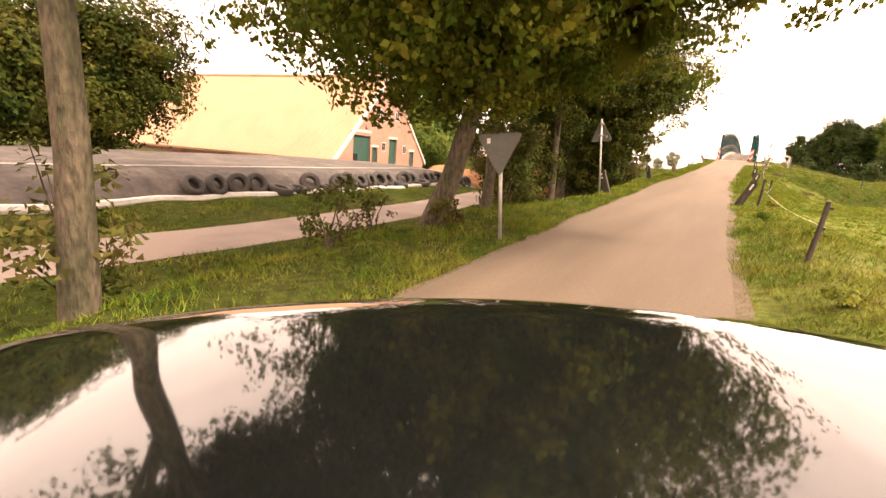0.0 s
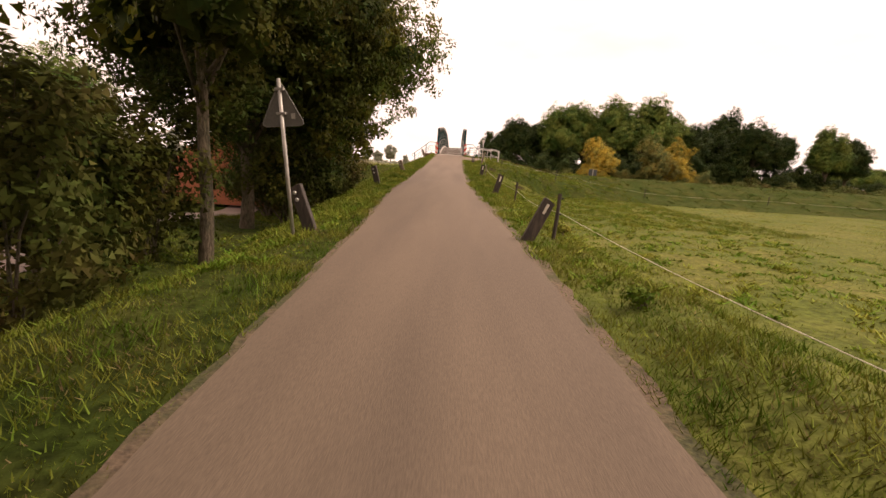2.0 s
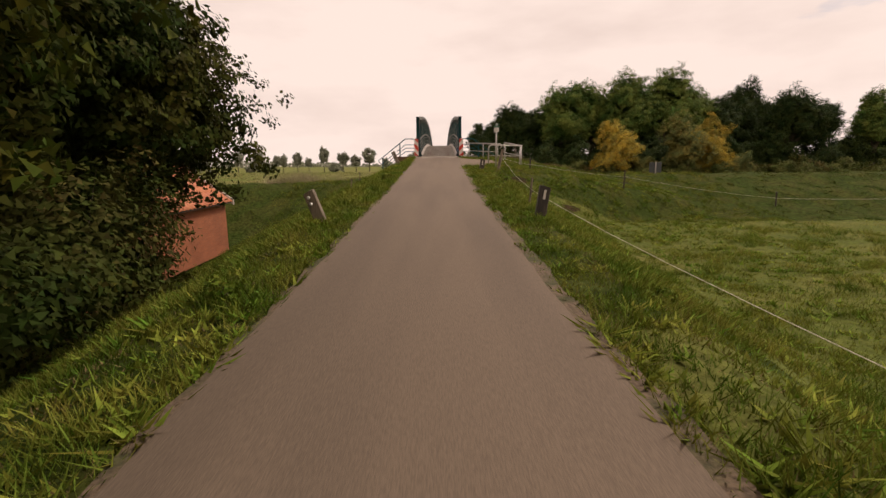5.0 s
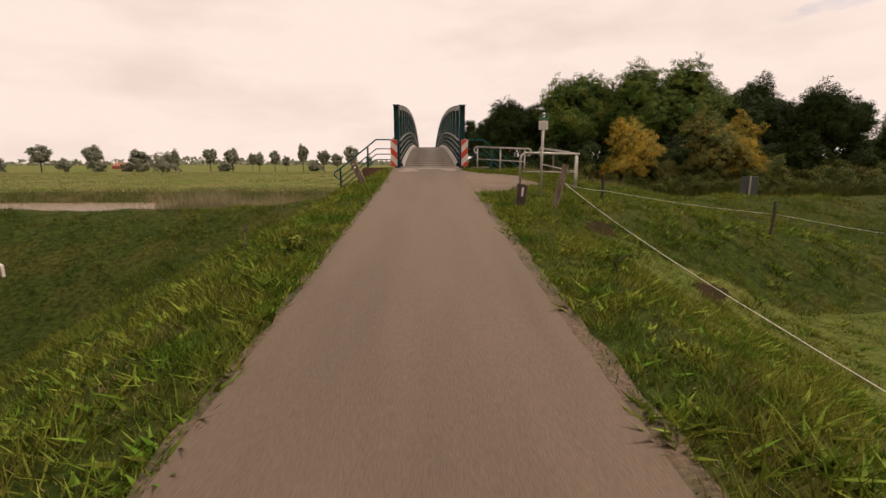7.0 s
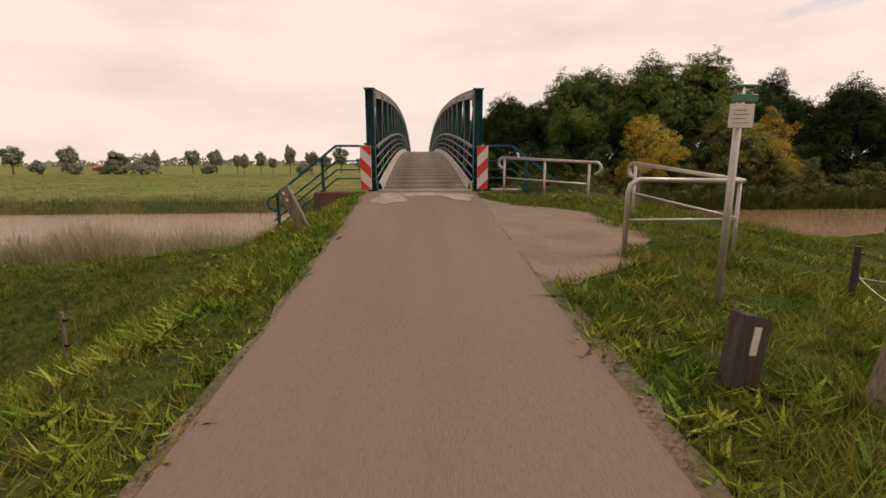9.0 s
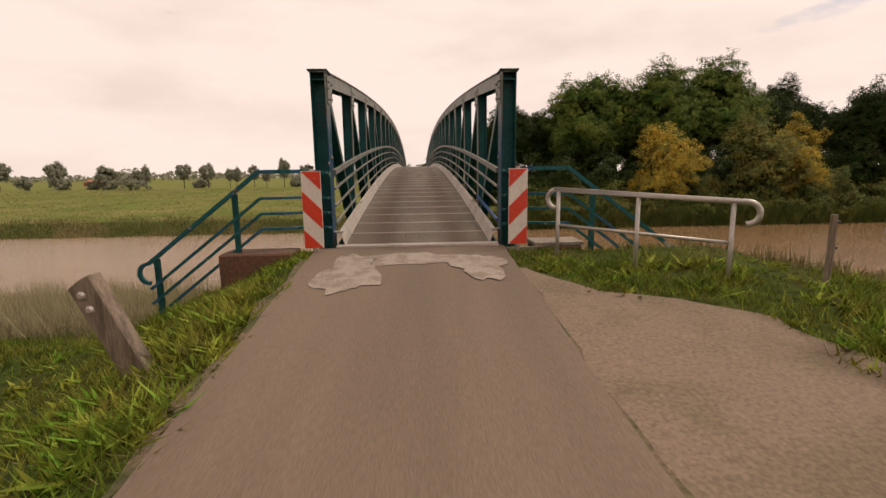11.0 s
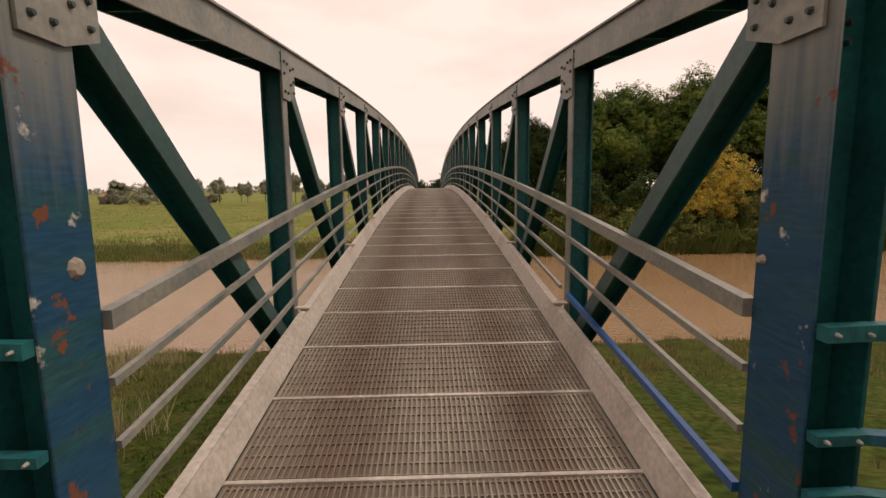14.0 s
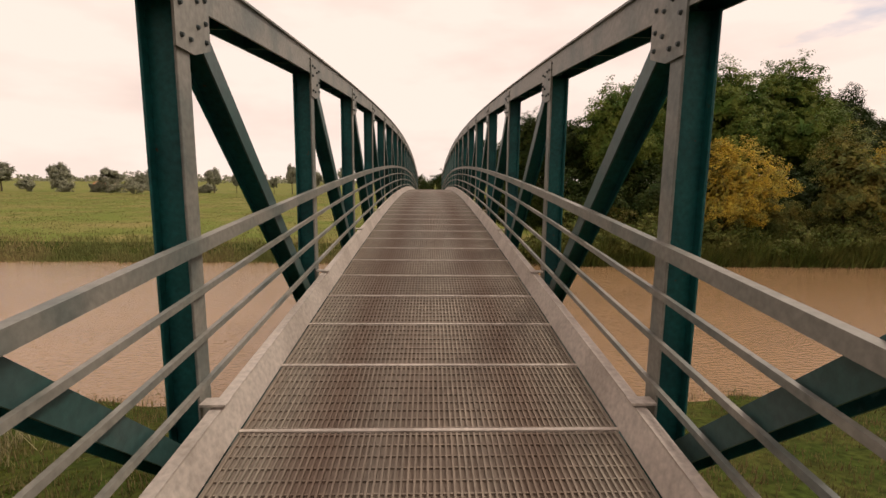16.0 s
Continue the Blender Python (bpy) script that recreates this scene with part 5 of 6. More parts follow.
for k in range(5):
    x0 = FIELD_TREES[k][0]
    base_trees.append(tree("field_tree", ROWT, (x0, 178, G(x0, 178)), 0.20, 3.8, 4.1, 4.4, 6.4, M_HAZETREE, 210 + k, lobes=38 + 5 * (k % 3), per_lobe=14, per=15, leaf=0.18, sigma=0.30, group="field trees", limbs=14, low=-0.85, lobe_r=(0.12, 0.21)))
    sx, sz = FIELD_TREES[k][2] / 9.4, FIELD_TREES[k][1] / 10.6
    base_trees[-1].matrix_world = Matrix.Translation((x0, 178, G(x0, 178))) @ Matrix.Diagonal((sx, sx, sz, 1))
for i, (x, h, w) in enumerate(FIELD_TREES[5:]):
    y = 178 + 4 * math.sin(i * 2.4)
    copy_thing(base_trees[(i * 3 + 1) % 5], Matrix.Translation((x, y, G(x, y))) @ Matrix.Rotation(i * 1.9, 4, "Z") @ Matrix.Diagonal((w / 9.4, w / 9.4, h / 10.6, 1)))
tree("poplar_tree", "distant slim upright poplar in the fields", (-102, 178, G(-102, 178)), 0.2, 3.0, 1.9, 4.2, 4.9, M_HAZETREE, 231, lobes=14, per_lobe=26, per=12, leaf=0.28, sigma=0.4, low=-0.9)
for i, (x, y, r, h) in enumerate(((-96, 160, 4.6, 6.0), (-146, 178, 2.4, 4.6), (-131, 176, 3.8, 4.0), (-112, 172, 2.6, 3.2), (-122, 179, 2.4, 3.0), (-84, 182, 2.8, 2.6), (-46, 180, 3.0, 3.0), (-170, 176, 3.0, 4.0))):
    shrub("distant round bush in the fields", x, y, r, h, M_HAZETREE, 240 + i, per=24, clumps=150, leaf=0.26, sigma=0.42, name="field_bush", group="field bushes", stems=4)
house = thing("farmhouse", "small distant farmhouse with a red tiled roof", "house", (-175, 262, G(-175, 262)))
part("wall", box(bmesh.new(), (-4.6, -3, 0), (4.6, 3, 1.9)), M_BRICK, house)
bm = bmesh.new()
rv = [bm.verts.new(p) for p in ((-5, -3.3, 1.8), (5, -3.3, 1.8), (5, 3.3, 1.8), (-5, 3.3, 1.8), (-3.6, 0, 3.6), (3.6, 0, 3.6))]
for q in ((0, 1, 5, 4), (2, 3, 4, 5), (1, 2, 5), (3, 0, 4), (3, 2, 1, 0)):
    bm.faces.new([rv[k] for k in q])
part("roof", bm, M_BRICK, house, "red tiled hipped roof")
rng = np.random.default_rng(77)
q = np.stack([rng.uniform(-1500, 1300, 1800), rng.uniform(640, 1000, 1800), rng.uniform(-3, 3.5, 1800) ** 1], -1)
q[:, 2] += 3.0 * np.sin(q[:, 0] * 0.013) + 2.0 * np.sin(q[:, 0] * 0.047)
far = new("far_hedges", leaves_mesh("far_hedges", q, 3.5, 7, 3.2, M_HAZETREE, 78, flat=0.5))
tagged(far, "pale line of distant woods and hedges on the horizon", "distant woods", kind="stuff")

# ---------------------------------------------------------------- the barn
UB = Vector((-0.17, 0.985, 0)); UB.normalize()
VB = Vector((-UB.y, UB.x, 0))
BARN = Matrix(((UB.x, VB.x, 0, -21.9), (UB.y, VB.y, 0, -30.0), (0, 0, 1, -4.3), (0, 0, 0, 1)))


def brick_wall(name, base, mortar, bw, bh):
    m = material(name, base, rough=0.85, vary=0.18, scale=1.0, fine=30, bump=0.2)
    n, l = m.node_tree.nodes, m.node_tree.links
    b = n["Principled BSDF"]
    tex, co, mp = n.new("ShaderNodeTexBrick"), n.new("ShaderNodeTexCoord"), n.new("ShaderNodeMapping")
    sep, cmb, plus = n.new("ShaderNodeSeparateXYZ"), n.new("ShaderNodeCombineXYZ"), n.new("ShaderNodeMath")
    tex.inputs["Scale"].default_value = 1.0
    tex.inputs["Brick Width"].default_value, tex.inputs["Row Height"].default_value, tex.inputs["Mortar Size"].default_value = bw, bh, 0.008
    tex.inputs["Mortar"].default_value = (*mortar, 1)
    src = b.inputs["Base Color"].links[0].from_socket
    dark = n.new("ShaderNodeMix"); dark.data_type, dark.blend_type = "RGBA", "MULTIPLY"
    dark.inputs[0].default_value = 1.0; dark.inputs[7].default_value = (0.78, 0.74, 0.74, 1)
    l.new(src, dark.inputs[6])
    l.new(src, tex.inputs["Color1"]); l.new(dark.outputs[2], tex.inputs["Color2"])
    l.new(co.outputs["Object"], sep.inputs[0]); l.new(sep.outputs[0], plus.inputs[0]); l.new(sep.outputs[1], plus.inputs[1])
    l.new(plus.outputs[0], cmb.inputs[0]); l.new(sep.outputs[2], cmb.inputs[1]); l.new(cmb.outputs[0], mp.inputs[0]); l.new(mp.outputs[0], tex.inputs["Vector"])
    l.new(tex.outputs["Color"], b.inputs["Base Color"])
    bn = n.new("ShaderNodeBump"); bn.inputs["Strength"].default_value, bn.inputs["Distance"].default_value = 0.6, 0.01
    bn.invert = True
    l.new(tex.outputs["Fac"], bn.inputs["Height"]); l.new(bn.outputs[0], b.inputs["Normal"])
    return m


M_BARNWALL = brick_wall("barn_brickwork", (0.45, 0.235, 0.165), (0.44, 0.31, 0.24), 0.24, 0.075)
M_SHEDWALL = brick_wall("shed_brickwork", (0.43, 0.138, 0.058), (0.30, 0.14, 0.085), 0.24, 0.072)


def tiled(name, colour, second):
    """Clay tiles in courses, as relief and shade of each course and column."""
    m = material(name, colour, rough=0.65, vary=0.07, scale=0.4, fine=9, bump=0.2, second=second)
    n, l = m.node_tree.nodes, m.node_tree.links
    b, co = n["Principled BSDF"], n.new("ShaderNodeTexCoord")
    w1, w2 = n.new("ShaderNodeTexWave"), n.new("ShaderNodeTexWave")
    w1.bands_direction, w2.bands_direction, w2.wave_profile = "Y", "Z", "SAW"
    w1.inputs["Scale"].default_value, w2.inputs["Scale"].default_value = 1.25, 1.2
    add = n.new("ShaderNodeMath"); add.operation = "ADD"
    l.new(co.outputs["Object"], w1.inputs["Vector"]); l.new(co.outputs["Object"], w2.inputs["Vector"])
    l.new(w1.outputs["Fac"], add.inputs[0]); l.new(w2.outputs["Fac"], add.inputs[1])
    bn = n.new("ShaderNodeBump"); bn.inputs["Strength"].default_value, bn.inputs["Distance"].default_value = 0.7, 0.05
    l.new(add.outputs[0], bn.inputs["Height"]); l.new(bn.outputs[0], b.inputs["Normal"])
    return m


M_BARNROOF = tiled("barn_roof_tiles", (0.50, 0.285, 0.165), (0.47, 0.265, 0.15))
BW, BL, EAVE, APEX = 13.0, 34.0, 2.1, 8.2
barn = thing("barn", "long brick barn with a steep orange tiled roof and green doors", "barn")
barn.matrix_world = BARN


def prism(bm, prof, y0, y1):
    """An upright profile in x and z drawn out along y."""
    a = [bm.verts.new((x, y0, z)) for x, z in prof]
    b = [bm.verts.new((x, y1, z)) for x, z in prof]
    bm.faces.new(a); bm.faces.new(b[::-1])
    for k in range(len(prof)):
        bm.faces.new((a[k], b[k], b[(k + 1) % len(prof)], a[(k + 1) % len(prof)]))
    bmesh.ops.recalc_face_normals(bm, faces=bm.faces[:])
    return bm


# gable wall with real openings, built of piers between and above them
HOLES = [(1.75, 4.0, 0.0, 3.9), (4.25, 5.05, 0.0, 2.9), (6.75, 8.0, 0.0, 3.65), (10.3, 11.1, 0.0, 2.75)]
cuts = sorted({0.0, BW} | {h[0] for h in HOLES} | {h[1] for h in HOLES} | {BW / 2})
roof_at = lambda x: EAVE + (APEX - EAVE) * (1 - abs(x - BW / 2) / (BW / 2))
for a, b in zip(cuts, cuts[1:]):
    z0 = 0.0
    for h in HOLES:
        if a >= h[0] - 1e-6 and b <= h[1] + 1e-6:
            z0 = h[3]
    prof = [(a, z0 if z0 < min(roof_at(a), roof_at(b)) else min(roof_at(a), roof_at(b)) - 0.05), (b, z0 if z0 < min(roof_at(a), roof_at(b)) else min(roof_at(a), roof_at(b)) - 0.05), (b, roof_at(b)), (a, roof_at(a))]
    part("gable_wall", prism(bmesh.new(), prof, 0.0, 0.35), M_BARNWALL, barn)
for x in (0.0, BW - 0.35):
    part("side_wall", box(bmesh.new(), (x, 0.352, 0), (x + 0.35, BL, EAVE)), M_BARNWALL, barn)
part("rear_gable", prism(bmesh.new(), [(0.36, 0), (BW - 0.36, 0), (BW - 0.36, EAVE), (BW / 2, APEX - 0.35), (0.36, EAVE)], BL - 0.36, BL - 0.01), M_BARNWALL, barn)
for s in (0, 1):
    e, r = ((-0.45, EAVE - 0.42), (BW / 2, APEX + 0.10)) if s == 0 else ((BW + 0.45, EAVE - 0.42), (BW / 2, APEX + 0.10))
    part("roof", prism(bmesh.new(), [e, r, (r[0], r[1] + 0.16), (e[0], e[1] + 0.16)], 0.12, BL + 0.2), M_BARNROOF, barn, "steep slope of orange clay tiles")
    part("verge_board", prism(bmesh.new(), [(e[0], e[1] - 0.05), (r[0], r[1] - 0.05), (r[0], r[1] + 0.22), (e[0], e[1] + 0.22)], -0.10, 0.11), M_TRIM, barn, "white painted verge board")
part("ridge", tube(bmesh.new(), [(BW / 2, 0.1, APEX + 0.22), (BW / 2, BL + 0.2, APEX + 0.22)], 0.16, 8), M_BARNROOF, barn)
for i, (a, b, z0, z1) in enumerate(HOLES):
    d = part("door", box(bmesh.new(), (a, 0.17, z0), (b, 0.20, z1)), M_DOOR, barn, "green boarded barn door")
    n = max(4, int((b - a) / 0.17))
    for j in range(n):
        part("board", box(bmesh.new(), (a + j * (b - a) / n + 0.004, 0.14, z0 + 0.02), (a + (j + 1) * (b - a) / n - 0.004, 0.168, z1 - 0.005), None, 0.004), M_DOOR, d)
    part("lintel", box(bmesh.new(), (a - 0.12, -0.02, z1), (b + 0.12, 0.16, z1 + 0.18), None, 0.02), M_TRIM, barn, "pale brick arch")
    if i == 0:
        # no opening: a dark plate imitates the shade inside a hatch
        part("hatch", box(bmesh.new(), (a + 0.02, 0.11, 1.6), (a + 0.75, 0.138, 2.35)), M_GLASS, d, "dark plate standing in for the shade of an open hatch")
for x, z in ((5.9, 3.0), (9.3, 2.9), (5.2, 5.5), (6.5, 5.6), (7.8, 5.5)):
    win = part("window", box(bmesh.new(), (x - 0.28, -0.025, z - 0.35), (x + 0.28, -0.004, z + 0.35), None, 0.004), M_TRIM, barn, "small white framed window")
    for dx in (-0.13, 0.13):
        part("pane", box(bmesh.new(), (x + dx - 0.10, -0.032, z - 0.29), (x + dx + 0.10, -0.027, z + 0.29)), M_GLASS, win)

# ---------------------------------------------------------------- the shed below the bank
shed = thing("shed", "low red brick shed with an orange pantile roof and white verge", "shed")
SX, SY, SZ = -9.2, -8.6, -4.15
shed.matrix_world = pose(SX, SY, SZ, 0, 0, 3)
SL, SE, SR, SW = 9.5, 2.3, 4.7, 6.6
part("wall", box(bmesh.new(), (-0.25, -SL, 0), (0, -0.26, SE)), M_SHEDWALL, shed)
part("rear_wall", box(bmesh.new(), (-SW, -SL, 0), (-SW + 0.25, -0.26, SE)), M_SHEDWALL, shed)
for y0, y1 in ((-0.255, 0.0), (-SL - 0.25, -SL - 0.005)):
    part("gable", prism(bmesh.new(), [(-SW, 0), (0, 0), (0, SE), (-SW / 2, SR), (-SW, SE)], y0, y1), M_SHEDWALL, shed)
part("roof_deck", prism(bmesh.new(), [(0.28, SE - 0.20), (-SW / 2, SR + 0.05), (-SW / 2, SR + 0.10), (0.28, SE - 0.15)], -SL - 0.25, 0.05), M_DARKWOOD, shed)
part("rear_roof", prism(bmesh.new(), [(-SW - 0.28, SE - 0.20), (-SW / 2 - 0.002, SR + 0.05), (-SW / 2 - 0.002, SR + 0.15), (-SW - 0.28, SE - 0.10)], -SL - 0.25, 0.05), M_SHEDTILE, shed)
part("verge_board", prism(bmesh.new(), [(0.34, SE - 0.30), (-SW / 2, SR + 0.0), (-SW / 2, SR + 0.24), (0.34, SE - 0.06)], 0.055, 0.13), M_TRIM, shed, "white verge board")
part("ridge", tube(bmesh.new(), [(-SW / 2, -SL - 0.2, SR + 0.12), (-SW / 2, 0.05, SR + 0.12)], 0.11, 8), M_SHEDTILE, shed)

# ---------------------------------------------------------------- the silage clamp
clamp_foot = lambda y: float(np.interp(y, [-75, -50, -46, -41, -34, -28], [-8.0, -8.2, -8.6, -9.1, -10.3, -12.0]))
v, f = [], []
CY = [float(y) for y in np.arange(-75, -26.5, 0.5)]
CN = 26
for j, y in enumerate(CY):
    x0 = clamp_foot(y)
    end = min(1.0, (y + 75) / 3, (-26.4 - y) / 4)
    for i in range(CN + 1):
        u = i / CN
        prof = [(0, 0), (0.25, 0.25), (0.5, 0.48), (1.2, 0.72), (3.0, 0.80), (6.0, 0.78), (9.5, 0.70), (11.5, 0.4), (12.3, 0)]
        s = u * 12.3
        h = float(np.interp(s, [p[0] for p in prof], [p[1] for p in prof])) * max(0.0, end) ** 0.5
        h += 0.05 * noise.noise(Vector((s * 0.9, y * 0.7, 0))) * min(1, h * 3) + 0.04 * noise.noise(Vector((s * 2.1, y * 1.9, 5))) * min(1, h * 3)
        v.append((x0 - s, y, float(land(x0 - s, y)) - 0.03 + h))
for j in range(len(CY) - 1):
    for i in range(CN):
        k = j * (CN + 1) + i
        f.append((k, k + CN + 1, k + CN + 2, k + 1))
clamp = thing("silage_clamp", "long low silage heap under wrinkled black plastic sheeting", "silage heap")
mesh("sheet", v, f, M_PLASTIC, clamp, smooth=True)
for s0, nm in ((1.15, "seam"),):
    bm = bmesh.new()
    pts = []
    for y in np.arange(-74, -28.5, 0.6):
        x = clamp_foot(y) - s0 - 0.06 * math.sin(y * 1.7)
        h = float(np.interp(s0, [0, 0.25, 0.5, 1.2, 3.0, 6.0], [0, 0.25, 0.48, 0.72, 0.80, 0.78]))
        pts.append((x, y, float(land(x, y)) + h * max(0.05, min(1.0, (y + 75) / 3, (-26.4 - y) / 4)) ** 0.5 - 0.01))
    part(nm, tube(bm, pts, 0.013, 6), M_SHEET, clamp, "pale row of weights on the sheet")
bm = bmesh.new()
pts = [(clamp_foot(y) + 0.06 + 0.12 * math.sin(y * 1.1) + 0.09 * math.sin(y * 3.7), float(y), float(land(clamp_foot(y) + 0.1, y)) + 0.03 + 0.02 * math.sin(y * 2.3)) for y in np.arange(-74, -27, 0.4)]
part("skirt", tube(bm, pts, 0.10, 7), M_SHEET, clamp, "crumpled white plastic edge")


def tyre_mesh():
    bm = bmesh.new()
    n, prof = 22, [(0.17, -0.085), (0.20, -0.10), (0.29, -0.105), (0.325, -0.075), (0.335, 0.0), (0.325, 0.075), (0.29, 0.105), (0.20, 0.10), (0.17, 0.085), (0.185, 0.0)]
    rings = [[bm.verts.new((r * math.cos(a), r * math.sin(a), h)) for r, h in prof] for a in np.linspace(0, 2 * math.pi, n, endpoint=False)]
    for k in range(n):
        for i in range(len(prof)):
            a, b = rings[k], rings[(k + 1) % n]
            bm.faces.new((a[i], b[i], b[(i + 1) % len(prof)], a[(i + 1) % len(prof)]))
    bmesh.ops.recalc_face_normals(bm, faces=bm.faces[:])
    me = bpy.data.meshes.new("tyre"); bm.to_mesh(me); bm.free(); me.materials.append(M_RUBBER); me.shade_smooth()
    return me


TYRE = tyre_mesh()
rnd = random.Random(9)
y = -47.2
while y < -29:
    x = clamp_foot(y) - 0.18
    ob = new("tyre", TYRE)
    flat = rnd.random() < 0.12
    ob.matrix_world = Matrix.Translation((x + (0.2 if flat else 0), y, float(land(x, y)) + (0.14 if flat else 0.31))) @ Euler((radians(rnd.uniform(-10, 10)), radians(90 - 28 + rnd.uniform(-12, 12)) if not flat else radians(12), radians(rnd.uniform(-14, 14)))).to_matrix().to_4x4() @ Matrix.Scale(rnd.uniform(0.85, 1.12), 4)
    tagged(ob, "old black tyre leaning on the sheeted heap", "tyre", "tyres along the heap")
    y += rnd.uniform(0.55, 0.72)
bm = bmesh.new()
bmesh.ops.create_icosphere(bm, subdivisions=4, radius=1.0)
for vv in bm.verts:
    q = vv.co.copy()
    vv.co = Vector((q.x * 3.2, q.y * 4.2, max(-0.2, q.z * 1.7))) * (1 + 0.15 * noise.noise(q * 2.0) + 0.06 * noise.noise(q * 6))
ob = part("soil_mound", bm, M_HAY, None, smooth=True)
ob.location = (-17.5, -22.5, ground_z(-17.5, -22.5) - 0.05)
tagged(ob, "loose heap of orange-brown earth beside the farmyard", "heap")

# ---------------------------------------------------------------- grasses


def blades(name, xy, height, width, mat, seed, label, category, lean=0.35, heads=False):
    """Grass blades, each a slim leaning slip."""
    rng = np.random.default_rng(seed)
    n = len(xy)
    x, y = xy[:, 0], xy[:, 1]
    z = land(x, y) + bumps(x, y) - 0.02
    h = height * rng.uniform(0.5, 1.3, n) * (1.0 + 0.45 * np.sin(x * 2.1 + 1.3 * np.sin(y * 1.1)) * np.sin(y * 1.7 + 1.1 * np.sin(x * 0.9)))
    a = rng.uniform(0, 2 * np.pi, n)
    w = width * rng.uniform(0.6, 1.3, n)
    l = h * lean * rng.uniform(0.2, 1.6, n)
    b = rng.uniform(0, 2 * np.pi, n)
    dx, dy = np.cos(a) * w / 2, np.sin(a) * w / 2
    lx, ly = np.cos(b) * l, np.sin(b) * l
    p = np.stack([x, y, z], 1)
    q = np.stack([lx, ly, h], 1)
    side = np.stack([dx, dy, 0 * x], 1)
    v = np.stack([p - side, p + side, p + q], 1).reshape(-1, 3)
    me = bpy.data.meshes.new(name)
    me.vertices.add(3 * n); me.loops.add(3 * n); me.polygons.add(n)
    me.vertices.foreach_set("co", v.ravel())
    me.loops.foreach_set("vertex_index", np.arange(3 * n, dtype=np.int32))
    me.polygons.foreach_set("loop_start", np.arange(0, 3 * n, 3, dtype=np.int32))
    me.update(calc_edges=True)
    me.materials.append(mat)
    return tagged(new(name, me), label, category, kind="stuff")


def on_grass(xy, keep_lane=True):
    """Leaves out the paved places."""
    x, y = xy[:, 0], xy[:, 1]
    off = np.abs(x - road_x(np.minimum(y, 0)))
    bare = np.where(x > 0, 0.05 + 0.06 * np.sin(y * 1.7) + 0.05 * np.sin(y * 4.3 + 1), 0.02 + 0.04 * np.sin(y * 2.1))
    ok = off > road_half(np.minimum(y, 0)) + np.maximum(0.02, bare * (y < -0.5))
    ok &= ~((np.abs(x - np.interp(y, LANE_Y, LANE_X)) < 0.93) & (y < -14))
    foot = np.interp(y, [-75, -50, -46, -41, -34, -28], [-8.0, -8.2, -8.6, -9.1, -10.3, -12.0])
    ok &= ~((x < foot + 0.1) & (x > foot - 12.5) & (y < -27))
    edge = np.interp(y, PATH_Y, PATH_R)
    ok &= ~((x > 0.9) & (x < edge - 0.12 - 0.14 * np.sin(3.1 * y + 1.9 * x) - 0.10 * np.sin(7.7 * y + 5.0 * x)) & (y > -6.4) & (y < -0.85))
    ok &= ~((np.abs(x) < 1.7) & (y > 0.1))
    return off_soil(xy[ok])


rng = np.random.default_rng(300)


def verge(n, lo, hi, y0, y1, seed):
    r = np.random.default_rng(seed)
    y = r.uniform(y0, y1, n)
    side = np.where(r.random(n) < 0.5, -1, 1)
    off = lo + (hi - lo) * r.random(n) ** 1.5
    return np.stack([road_x(np.minimum(y, 0)) + side * (road_half(np.minimum(y, 0)) + off), y], 1)


def tufted(xy, seed, spread=0.10, per=9):
    r = np.random.default_rng(seed)
    q = np.repeat(xy, per, axis=0)
    return q + r.normal(size=q.shape) * spread


BARE = ((3.35, -8.9, 0.55, 0.30), (4.4, -10.6, 0.75, 0.35), (5.4, -9.6, 0.6, 0.3), (9.6, -4.3, 0.5, 0.35), (-4.6, -9.0, 0.8, 0.45), (-3.7, -5.6, 0.5, 0.3))


def off_soil(xy):
    """Leaves out most of the trampled bare places."""
    keep = np.ones(len(xy), bool)
    for i, (cx, cy, a, b) in enumerate(BARE):
        u, w = xy[:, 0] - cx, xy[:, 1] - cy
        d = ((u * 0.8 + w * 0.6) / a) ** 2 + ((w * 0.8 - u * 0.6) / b) ** 2
        keep &= d > 0.55 + 0.6 * np.sin(13 * u + i) * np.sin(17 * w)
    return xy[keep]


def gappy(xy, cut=-0.15):
    """Leaves bare gaps a hand or two wide between the tufts."""
    x, y = xy[:, 0], xy[:, 1]
    f = np.sin(10 * x + 2.6 * np.sin(4.3 * y)) * np.sin(11 * y + 2.2 * np.sin(5.1 * x)) + 0.5 * np.sin(4.1 * x + 1.7 * np.sin(2.3 * y)) * np.sin(3.7 * y)
    return xy[f > cut]


for i, (cx, cy, a, b) in enumerate(BARE):
    # a thin ragged skin of trampled soil over the slope
    v, f = [], []
    for j in range(9):
        for k in range(24):
            w = k * math.pi / 12
            q = j / 8 * (1.0 + 0.16 * math.sin(3 * w + i) + 0.10 * math.sin(7 * w + 2 * i))
            u, t = a * q * math.cos(w), b * q * math.sin(w)
            x, y = cx + 0.8 * u - 0.6 * t, cy + 0.6 * u + 0.8 * t
            v.append((x, y, ground_z(x, y) + 0.022 - 0.03 * (j / 8) ** 3 + 0.006 * math.sin(23 * x + 17 * y)))
    for j in range(8):
        for k in range(24):
            f.append((j * 24 + k, j * 24 + 24 + k, j * 24 + 24 + (k + 1) % 24, j * 24 + (k + 1) % 24))
    tagged(mesh("bare_soil", v, f, M_SOIL, smooth=True), "trampled patch of bare brown soil on the bank", "soil", kind="stuff")

blades("verge_grass", on_grass(tufted(verge(17000, 0.05, 2.4, -56, 0.3, 301), 302)), 0.095, 0.014, M_GRASS, 303, "uneven green verge grass along the road", "grass", lean=0.9)
